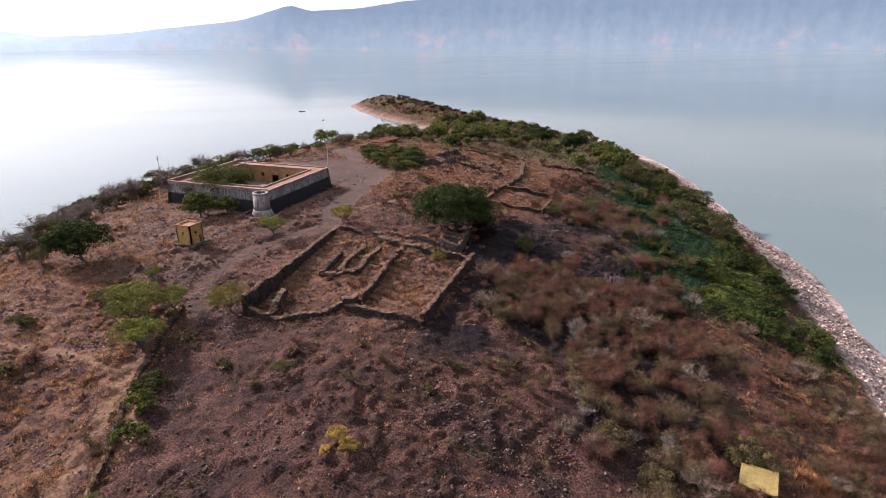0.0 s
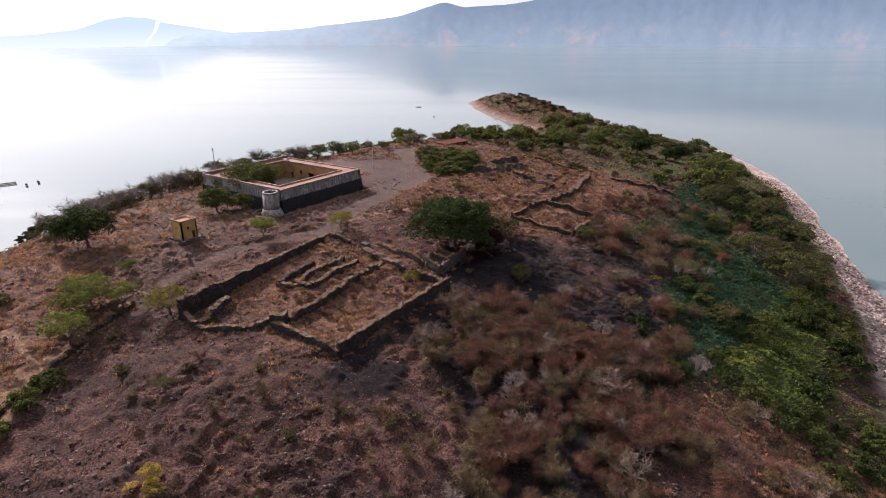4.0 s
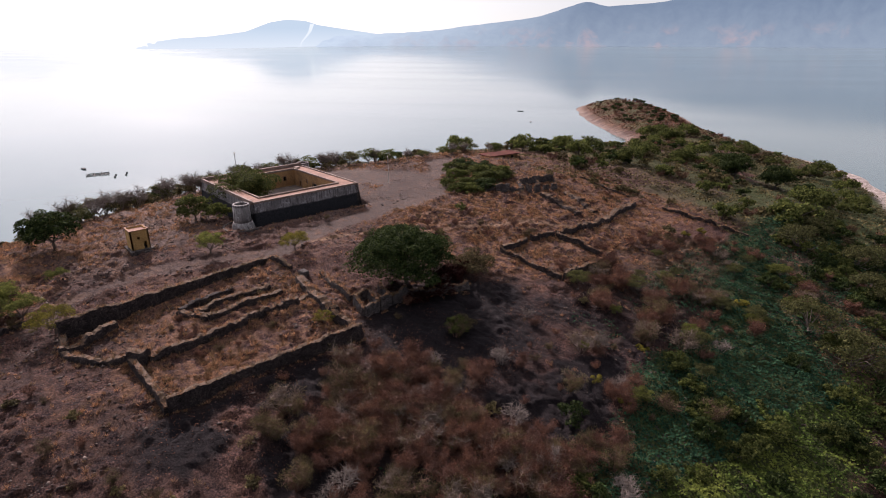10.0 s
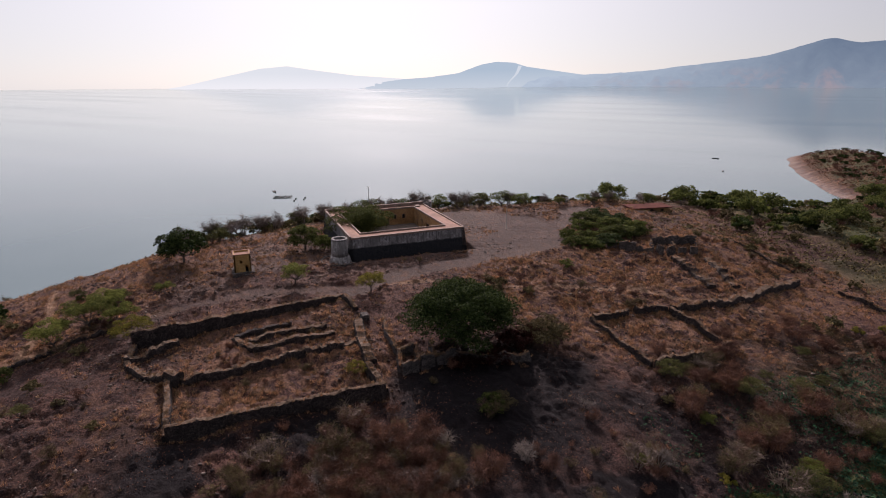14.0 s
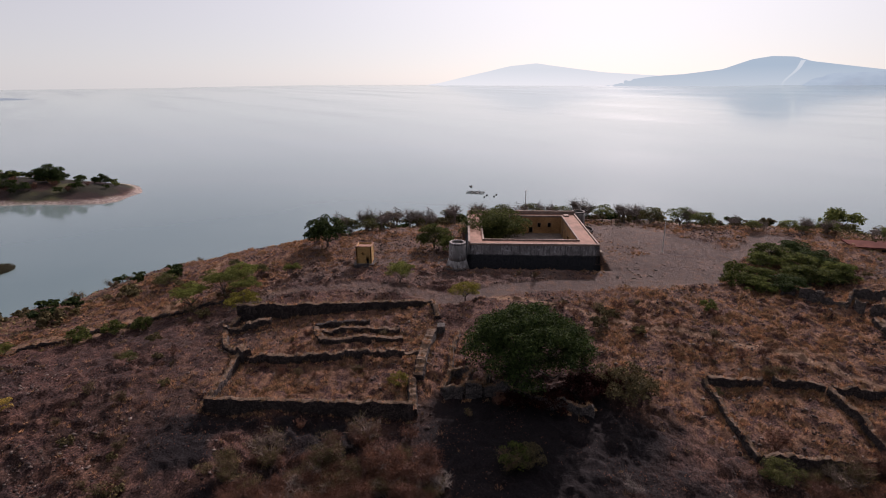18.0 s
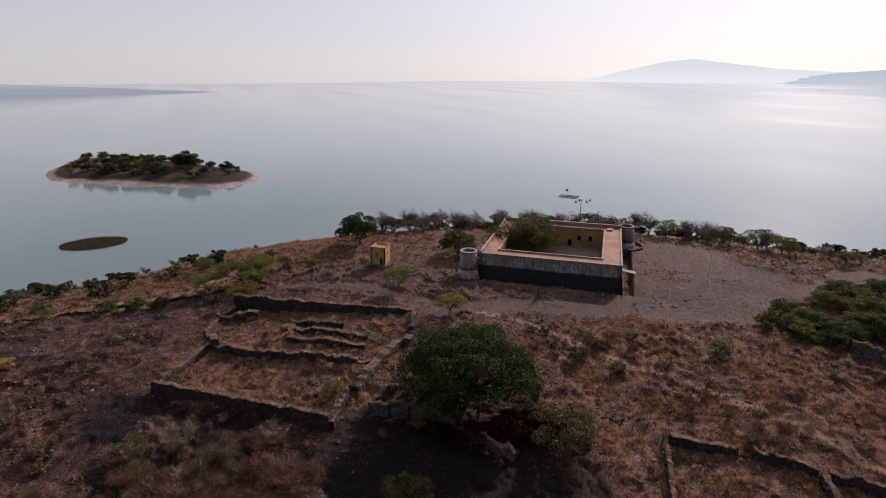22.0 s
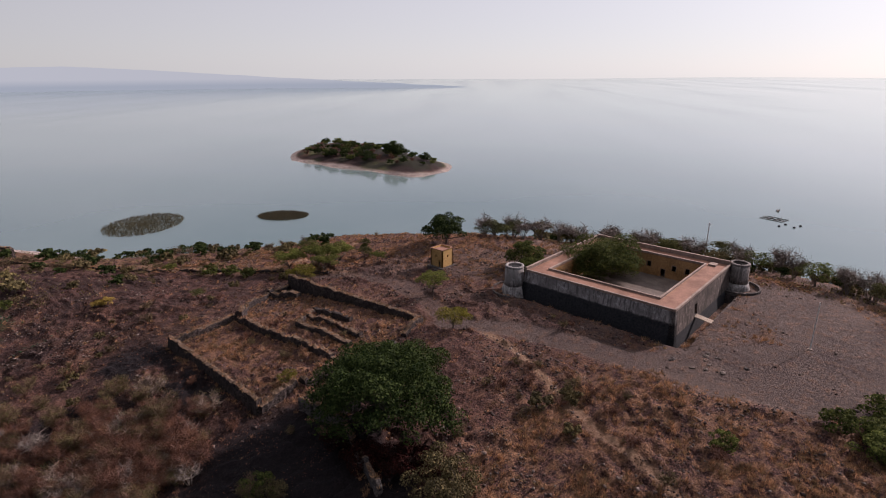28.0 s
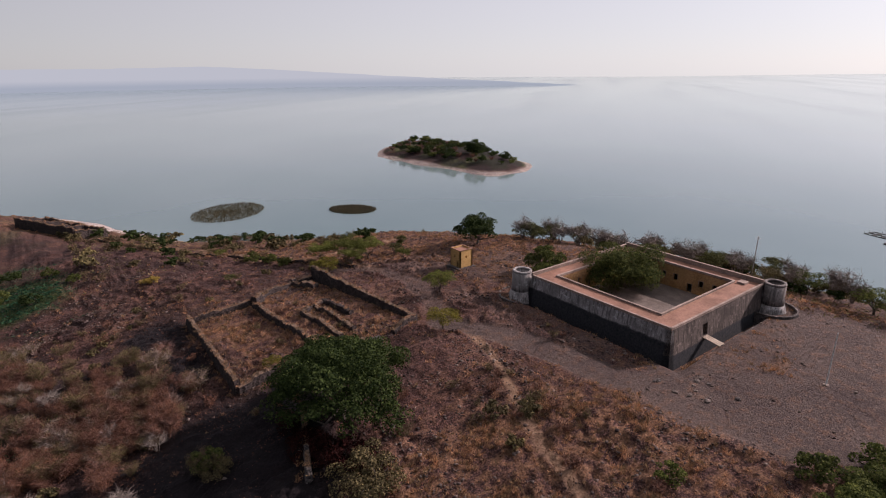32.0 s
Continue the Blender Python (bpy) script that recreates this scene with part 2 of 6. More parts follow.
def tube(bm, a, b, ra, rb, n=6):
    a, b = Vector(a), Vector(b)
    q = (b - a).to_track_quat("Z", "Y")
    lo = [bm.verts.new(a + q @ Vector((ra * math.cos(t), ra * math.sin(t), 0))) for t in (math.tau * i / n for i in range(n))]
    hi = [bm.verts.new(b + q @ Vector((rb * math.cos(t), rb * math.sin(t), 0))) for t in (math.tau * i / n for i in range(n))]
    for i in range(n):
        bm.faces.new((lo[i], lo[(i + 1) % n], hi[(i + 1) % n], hi[i]))
    bm.faces.new(hi)
    bm.faces.new(lo[::-1])
    return bm


# ---- materials ----
def material(name, rough=0.9, metal=0.0, spec=0.3):
    m = bpy.data.materials.new(name)
    m.use_nodes = True
    t = m.node_tree
    b = t.nodes["Principled BSDF"]
    b.inputs["Roughness"].default_value, b.inputs["Metallic"].default_value, b.inputs["Specular IOR Level"].default_value = rough, metal, spec
    return m, t, b


def node(t, kind, **values):
    n = t.nodes.new(kind)
    for k, v in values.items():
        n.inputs[k].default_value = v
    return n


def noise_tex(t, scale, detail=6.0, rough=0.6, where=None):
    n = node(t, "ShaderNodeTexNoise", Scale=scale, Detail=detail, Roughness=rough)
    if where is None:
        where = t.nodes.new("ShaderNodeNewGeometry").outputs["Position"]
    t.links.new(where, n.inputs["Vector"])
    return n.outputs["Fac"]


def ramp(t, fac, stops):
    r = t.nodes.new("ShaderNodeValToRGB")
    while len(r.color_ramp.elements) < len(stops):
        r.color_ramp.elements.new(0.5)
    for e, (p, c) in zip(r.color_ramp.elements, stops):
        e.position, e.color = p, (*c, 1) if len(c) == 3 else c
    t.links.new(fac, r.inputs["Fac"])
    return r.outputs["Color"]


def mixed(t, fac, a, b, blend="MIX"):
    m = t.nodes.new("ShaderNodeMix")
    m.data_type, m.blend_type = "RGBA", blend
    for sock, v in ((m.inputs[0], fac), (m.inputs[6], a), (m.inputs[7], b)):
        if isinstance(v, bpy.types.NodeSocket):
            t.links.new(v, sock)
        elif isinstance(v, (int, float)):
            sock.default_value = v
        else:
            sock.default_value = (*v, 1)
    return m.outputs[2]


def sums(t, op, a, b):
    m = t.nodes.new("ShaderNodeMath")
    m.operation, m.use_clamp = op, op in ("SMOOTH_MAX",)
    for sock, v in zip(m.inputs, (a, b)):
        if isinstance(v, bpy.types.NodeSocket):
            t.links.new(v, sock)
        else:
            sock.default_value = v
    return m.outputs[0]


def bump(t, b, height, strength=0.5, distance=0.1):
    n = node(t, "ShaderNodeBump", Strength=strength, Distance=distance)
    t.links.new(height, n.inputs["Height"])
    t.links.new(n.outputs[0], b.inputs["Normal"])


def attribute(t, name):
    a = t.nodes.new("ShaderNodeAttribute")
    a.attribute_name = name
    return a.outputs["Fac"]


def mottled(name, dark, light, scale=1.0, rough=0.9, relief=0.4, depth=0.05, big=None, spec=0.25):
    """A surface with grain and larger stains."""
    m, t, b = material(name, rough, 0.0, spec)
    fine, wide = noise_tex(t, scale * 4, 8), noise_tex(t, scale * 0.35, 5)
    col = ramp(t, fine, [(0.3, dark), (0.72, light)])
    stain = ramp(t, wide, [(0.35, (0.62, 0.6, 0.58)), (0.62, (1.1, 1.1, 1.1))])
    t.links.new(mixed(t, 0.8, col, stain, "MULTIPLY"), b.inputs["Base Color"])
    bump(t, b, fine, relief, depth)
    return m


def leafy(name, dark, light, glow=0.35, patch=None):
    """Leaves: each one its own shade, and some light goes through."""
    m, t, b = material(name, 0.85, 0.0, 0.08)
    geo = t.nodes.new("ShaderNodeNewGeometry")
    info = t.nodes.new("ShaderNodeObjectInfo")
    col = ramp(t, geo.outputs["Random Per Island"], [(0.0, dark), (1.0, light)])
    if patch:
        col = mixed(t, ramp(t, noise_tex(t, 0.09, 4, 0.6), [(0.50, (0, 0, 0)), (0.62, (0.8, 0.8, 0.8))]), col, patch)
    vary = ramp(t, info.outputs["Random"], [(0.0, (0.75, 0.72, 0.7)), (1.0, (1.2, 1.15, 1.0))])
    col = mixed(t, 1.0, col, vary, "MULTIPLY")
    col = mixed(t, 0.75, col, ramp(t, noise_tex(t, 0.8, 3, 0.6), [(0.36, (0.42, 0.44, 0.46)), (0.64, (1.32, 1.28, 1.2))]), "MULTIPLY")
    t.links.new(col, b.inputs["Base Color"])
    tr = t.nodes.new("ShaderNodeBsdfTranslucent")
    t.links.new(col, tr.inputs["Color"])
    mx = node(t, "ShaderNodeMixShader", Fac=glow)
    t.links.new(b.outputs[0], mx.inputs[1])
    t.links.new(tr.outputs[0], mx.inputs[2])
    t.links.new(mx.outputs[0], t.nodes["Material Output"].inputs["Surface"])
    return m


def ground_material():
    m, t, b = material("island_ground", 0.95, 0.0, 0.15)
    pos = t.nodes.new("ShaderNodeNewGeometry").outputs["Position"]
    fine, mid, wide = noise_tex(t, 3.0, 10, 0.7, pos), noise_tex(t, 0.45, 8, 0.65, pos), noise_tex(t, 0.07, 5, 0.6, pos)
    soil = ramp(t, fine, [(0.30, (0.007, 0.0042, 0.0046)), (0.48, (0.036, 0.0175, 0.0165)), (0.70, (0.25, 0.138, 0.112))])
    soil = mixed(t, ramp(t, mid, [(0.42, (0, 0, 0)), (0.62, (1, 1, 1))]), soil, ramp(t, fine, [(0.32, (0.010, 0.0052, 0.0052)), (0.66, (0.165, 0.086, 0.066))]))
    straw = ramp(t, fine, [(0.28, (0.030, 0.018, 0.013)), (0.5, (0.15, 0.080, 0.048)), (0.75, (0.38, 0.215, 0.130))])
    dry = sums(t, "MULTIPLY", attribute(t, "dry"), ramp(t, mid, [(0.44, (0, 0, 0)), (0.56, (1, 1, 1))]))
    col = mixed(t, dry, soil, straw)
    green = ramp(t, fine, [(0.3, (0.018, 0.032, 0.012)), (0.7, (0.075, 0.105, 0.03))])
    col = mixed(t, sums(t, "MULTIPLY", attribute(t, "green"), 0.85), col, green)
    grit = ramp(t, fine, [(0.3, (0.034, 0.025, 0.024)), (0.55, (0.096, 0.070, 0.062)), (0.8, (0.24, 0.18, 0.155))])
    grit = mixed(t, ramp(t, mid, [(0.50, (0, 0, 0)), (0.68, (0.6, 0.6, 0.6))]), grit, straw)
    col = mixed(t, attribute(t, "gravel"), col, grit)
    path = ramp(t, fine, [(0.3, (0.15, 0.092, 0.06)), (0.7, (0.30, 0.19, 0.125))])
    col = mixed(t, attribute(t, "path"), col, path)
    vor = node(t, "ShaderNodeTexVoronoi", Scale=0.9)
    t.links.new(pos, vor.inputs["Vector"])
    peb = ramp(t, vor.outputs["Color"], [(0.2, (0.25, 0.205, 0.185)), (0.8, (0.58, 0.50, 0.455))])
    col = mixed(t, attribute(t, "beach"), col, mixed(t, 0.12, peb, grit))
    # burnt soil, blackened further to carry the shade east of the big tree
    char_shade = ramp(t, fine, [(0.35, (0.003, 0.0028, 0.0042)), (0.8, (0.017, 0.014, 0.017))])
    col = mixed(t, attribute(t, "char_shade"), col, char_shade)
    col = mixed(t, 0.7, col, ramp(t, wide, [(0.35, (0.62, 0.58, 0.6)), (0.65, (1.15, 1.12, 1.08))]), "MULTIPLY")
    t.links.new(col, b.inputs["Base Color"])
    bump(t, b, sums(t, "ADD", fine, sums(t, "MULTIPLY", mid, 2.0)), 1.0, 0.45)
    return m


def plaster_material(name, pale, base_z, line=2.2):
    """Weathered lime plaster over a bare dark stone foot, with streaks running down."""
    m, t, b = material(name, 0.93, 0.0, 0.2)
    pos = t.nodes.new("ShaderNodeNewGeometry").outputs["Position"]
    fine, wide = noise_tex(t, 2.2, 9, 0.7, pos), noise_tex(t, 0.5, 6, 0.6, pos)
    sep = t.nodes.new("ShaderNodeSeparateXYZ")
    t.links.new(pos, sep.inputs[0])
    squash = node(t, "ShaderNodeVectorMath")
    squash.operation = "MULTIPLY"
    t.links.new(pos, squash.inputs[0])
    squash.inputs[1].default_value = (1.6, 1.6, 0.14)
    streak = noise_tex(t, 1.2, 6, 0.65, squash.outputs[0])
    wall = ramp(t, fine, [(0.25, tuple(c * 0.5 for c in pale)), (0.55, pale), (0.75, tuple(min(1, c * 1.5) for c in pale))])
    wall = mixed(t, ramp(t, streak, [(0.46, (0, 0, 0)), (0.60, (0.85, 0.85, 0.85))]), wall, tuple(c * 0.26 for c in pale))
    wall = mixed(t, ramp(t, noise_tex(t, 0.9, 8, 0.75, pos), [(0.55, (0, 0, 0)), (0.62, (0.75, 0.75, 0.75))]), wall, tuple(min(0.42, c * 2.0) for c in pale))
    wall = mixed(t, ramp(t, noise_tex(t, 0.22, 6, 0.65, pos), [(0.48, (0, 0, 0)), (0.60, (0.7, 0.7, 0.7))]), wall, tuple(c * 0.4 for c in pale))
    stone = ramp(t, fine, [(0.3, (0.007, 0.008, 0.011)), (0.7, (0.042, 0.042, 0.046))])
    edge = sums(t, "ADD", sep.outputs["Z"], sums(t, "MULTIPLY", wide, 0.9))
    k = ramp(t, sums(t, "SUBTRACT", edge, base_z + line), [(0.0, (1, 1, 1)), (0.25, (0.8, 0.8, 0.8)), (0.5, (0, 0, 0))])
    t.links.new(mixed(t, k, wall, stone), b.inputs["Base Color"])
    bump(t, b, fine, 0.6, 0.06)
    return m


def rubble_material(name, dark, light):
    """Rubble masonry: stones of many shades with deep dark joints."""
    m, t, b = material(name, 0.95, 0.0, 0.2)
    pos = t.nodes.new("ShaderNodeNewGeometry").outputs["Position"]
    cell = node(t, "ShaderNodeTexVoronoi", Scale=2.4)
    edge = node(t, "ShaderNodeTexVoronoi", Scale=2.4)
    edge.feature = "DISTANCE_TO_EDGE"
    t.links.new(pos, cell.inputs["Vector"])
    t.links.new(pos, edge.inputs["Vector"])
    fine = noise_tex(t, 5.0, 8, 0.7, pos)
    col = mixed(t, 0.5, ramp(t, cell.outputs["Color"], [(0.2, dark), (0.8, light)]), ramp(t, fine, [(0.3, dark), (0.72, light)]))
    joint = ramp(t, edge.outputs["Distance"], [(0.02, (0.25, 0.25, 0.25)), (0.10, (1, 1, 1))])
    col = mixed(t, 1.0, col, joint, "MULTIPLY")
    t.links.new(mixed(t, 0.8, col, ramp(t, noise_tex(t, 0.4, 5, 0.6, pos), [(0.35, (0.6, 0.58, 0.58)), (0.65, (1.25, 1.2, 1.15))]), "MULTIPLY"), b.inputs["Base Color"])
    bump(t, b, sums(t, "ADD", joint, fine), 0.9, 0.15)
    return m


def water_material():
    m, t, b = material("lake_water", 0.12, 0.0, 0.8)
    b.inputs["IOR"].default_value = 1.6
    pos = t.nodes.new("ShaderNodeNewGeometry").outputs["Position"]
    wide = noise_tex(t, 0.006, 4, 0.5, pos)
    t.links.new(ramp(t, wide, [(0.3, (0.130, 0.180, 0.178)), (0.7, (0.165, 0.212, 0.208))]), b.inputs["Base Color"])
    stretch = node(t, "ShaderNodeVectorMath")
    stretch.operation = "MULTIPLY"
    t.links.new(pos, stretch.inputs[0])
    stretch.inputs[1].default_value = (1.0, 0.35, 1.0)
    rip = noise_tex(t, 0.5, 4, 0.6, stretch.outputs[0])
    # long lanes of smooth and ruffled water lying across the wind
    turn = t.nodes.new("ShaderNodeVectorRotate")
    turn.rotation_type = "Z_AXIS"
    turn.inputs["Angle"].default_value = radians(-38)
    t.links.new(pos, turn.inputs["Vector"])
    wind = node(t, "ShaderNodeVectorMath")
    wind.operation = "MULTIPLY"
    t.links.new(turn.outputs[0], wind.inputs[0])
    wind.inputs[1].default_value = (0.11, 1.0, 1.0)
    calm = noise_tex(t, 0.006, 6, 0.62, wind.outputs[0])
    t.links.new(ramp(t, calm, [(0.36, (0.085, 0.085, 0.085)), (0.52, (0.105, 0.105, 0.105)), (0.68, (0.14, 0.14, 0.14))]), b.inputs["Roughness"])
    bump(t, b, rip, 0.045, 0.08)
    return m


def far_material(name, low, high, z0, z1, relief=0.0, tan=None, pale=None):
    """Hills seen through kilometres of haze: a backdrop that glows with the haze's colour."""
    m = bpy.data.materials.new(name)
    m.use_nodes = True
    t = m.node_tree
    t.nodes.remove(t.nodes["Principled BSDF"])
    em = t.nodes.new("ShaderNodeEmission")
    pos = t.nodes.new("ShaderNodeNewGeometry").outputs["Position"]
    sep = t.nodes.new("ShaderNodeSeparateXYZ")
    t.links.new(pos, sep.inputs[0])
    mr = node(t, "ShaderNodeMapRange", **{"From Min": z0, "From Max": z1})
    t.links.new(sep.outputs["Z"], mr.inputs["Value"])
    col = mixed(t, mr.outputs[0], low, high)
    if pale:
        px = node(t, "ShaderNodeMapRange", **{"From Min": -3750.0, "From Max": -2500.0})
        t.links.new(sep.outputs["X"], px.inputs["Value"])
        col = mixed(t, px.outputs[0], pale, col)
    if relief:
        # spurs brightened on the sun's side, ravines darkened: light put into the glow colour
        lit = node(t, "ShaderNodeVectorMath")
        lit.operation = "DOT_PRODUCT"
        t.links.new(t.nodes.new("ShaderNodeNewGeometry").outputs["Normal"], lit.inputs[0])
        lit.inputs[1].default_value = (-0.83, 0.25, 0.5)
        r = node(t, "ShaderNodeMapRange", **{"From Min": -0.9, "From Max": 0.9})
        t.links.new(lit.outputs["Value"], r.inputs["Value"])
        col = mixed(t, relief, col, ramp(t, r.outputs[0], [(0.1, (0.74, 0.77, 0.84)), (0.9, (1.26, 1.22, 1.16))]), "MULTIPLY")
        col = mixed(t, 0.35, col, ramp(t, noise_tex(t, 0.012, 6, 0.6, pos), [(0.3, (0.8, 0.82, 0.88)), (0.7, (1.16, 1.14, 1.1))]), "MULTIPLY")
        # tan patches of sunlight low on the spurs, put into the colour
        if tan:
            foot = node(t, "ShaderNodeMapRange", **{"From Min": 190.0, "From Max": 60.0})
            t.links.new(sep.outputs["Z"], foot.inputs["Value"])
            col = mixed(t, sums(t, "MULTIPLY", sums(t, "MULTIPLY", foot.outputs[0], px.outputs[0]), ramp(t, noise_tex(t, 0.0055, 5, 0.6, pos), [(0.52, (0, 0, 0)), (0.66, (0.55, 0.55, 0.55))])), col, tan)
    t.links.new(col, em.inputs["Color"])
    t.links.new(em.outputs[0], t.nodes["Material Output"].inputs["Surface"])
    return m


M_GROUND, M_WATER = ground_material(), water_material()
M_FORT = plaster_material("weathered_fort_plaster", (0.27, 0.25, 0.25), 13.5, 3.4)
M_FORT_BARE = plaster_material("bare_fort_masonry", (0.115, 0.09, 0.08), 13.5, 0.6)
M_OCHRE = mottled("ochre_plaster", (0.22, 0.125, 0.058), (0.44, 0.27, 0.125), 0.6, 0.9, 0.3)
M_TERRACE = mottled("red_tile_terrace", (0.18, 0.088, 0.062), (0.29, 0.155, 0.108), 0.8, 0.85, 0.25, 0.02)
M_KERB = mottled("pale_lime_kerb", (0.15, 0.11, 0.092), (0.38, 0.29, 0.245), 0.8, 0.9, 0.3)
M_TURRET = plaster_material("pale_turret_plaster", (0.30, 0.275, 0.265), 12.0, 0.6)
M_TURRET_GREY = plaster_material("grey_turret_plaster", (0.19, 0.165, 0.155), 12.0, 0.6)
M_COURT = mottled("court_gravel", (0.075, 0.058, 0.052), (0.19, 0.15, 0.13), 1.2)
M_STONE = rubble_material("dark_rubble_stone", (0.018, 0.0145, 0.0155), (0.105, 0.083, 0.078))
M_STONE_TOP = mottled("dry_wall_top", (0.045, 0.030, 0.024), (0.20, 0.13, 0.085), 0.9, 0.95, 0.9, 0.15)
M_GREYSTONE = rubble_material("grey_lime_stone", (0.045, 0.040, 0.041), (0.20, 0.175, 0.165))
M_YELLOWWALL = mottled("yellow_ochre_wall", (0.36, 0.21, 0.075), (0.62, 0.40, 0.16), 0.6, 0.9, 0.3)
M_DARK = mottled("dark_opening", (0.010, 0.009, 0.009), (0.02, 0.018, 0.017), 1.0)
M_WOOD = mottled("weathered_planks", (0.22, 0.17, 0.13), (0.44, 0.36, 0.29), 1.5)
M_BARK = mottled("grey_bark", (0.05, 0.04, 0.034), (0.17, 0.14, 0.12), 2.0, 0.95, 0.6)
M_TWIG = mottled("pale_dry_twig", (0.11, 0.08, 0.067), (0.30, 0.225, 0.185), 2.0)
M_GREYTWIG = mottled("grey_bare_twig", (0.11, 0.088, 0.08), (0.30, 0.25, 0.22), 1.5)
M_DRYTWIG = mottled("brown_dry_twig", (0.060, 0.030, 0.026), (0.25, 0.145, 0.115), 1.5)
M_RED = mottled("red_roof_sheet", (0.07, 0.024, 0.02), (0.14, 0.052, 0.042), 0.7, 0.95, spec=0.05)
M_METAL = mottled("galvanised_pole", (0.5, 0.5, 0.49), (0.74, 0.73, 0.71), 1.0, 0.5)
M_YELLOW = mottled("yellow_sheet", (0.16, 0.125, 0.05), (0.34, 0.26, 0.09), 0.8, 0.8)
L_DARK = leafy("dark_green_leaves", (0.010, 0.022, 0.008), (0.056, 0.080, 0.026), 0.22)
L_GREEN = leafy("green_leaves", (0.030, 0.047, 0.015), (0.150, 0.172, 0.056), 0.45)
L_LIGHT = leafy("yellow_green_leaves", (0.10, 0.102, 0.02), (0.29, 0.26, 0.06), 0.4)
L_GREY = leafy("grey_dry_leaves", (0.034, 0.031, 0.018), (0.21, 0.175, 0.092), 0.12)
L_BROWN = leafy("red_brown_dry_leaves", (0.058, 0.028, 0.023), (0.225, 0.112, 0.080), 0.08)
L_MAROON = leafy("shaded_maroon_leaves", (0.010, 0.0035, 0.0035), (0.055, 0.015, 0.013), 0.1)
L_VINE = leafy("creeper_leaves", (0.005, 0.026, 0.018), (0.042, 0.105, 0.056), 0.25)
L_LIME = leafy("lime_creeper_leaves", (0.022, 0.050, 0.012), (0.145, 0.21, 0.050), 0.4, (0.20, 0.24, 0.055))
L_FRESH = leafy("fresh_green_leaves", (0.050, 0.070, 0.018), (0.190, 0.210, 0.066), 0.5)
L_GOLD = leafy("golden_leaves", (0.22, 0.165, 0.045), (0.52, 0.40, 0.12), 0.35)
L_OLIVE = leafy("olive_leaves", (0.034, 0.040, 0.018), (0.135, 0.140, 0.060), 0.35)
L_STRAW = leafy("straw_blades", (0.15, 0.076, 0.047), (0.66, 0.385, 0.235), 0.35)
L_PALE = leafy("pale_dry_blades", (0.080, 0.054, 0.035), (0.34, 0.235, 0.148), 0.2)
L_REED = leafy("reed_blades", (0.050, 0.048, 0.034), (0.115, 0.105, 0.075), 0.3)

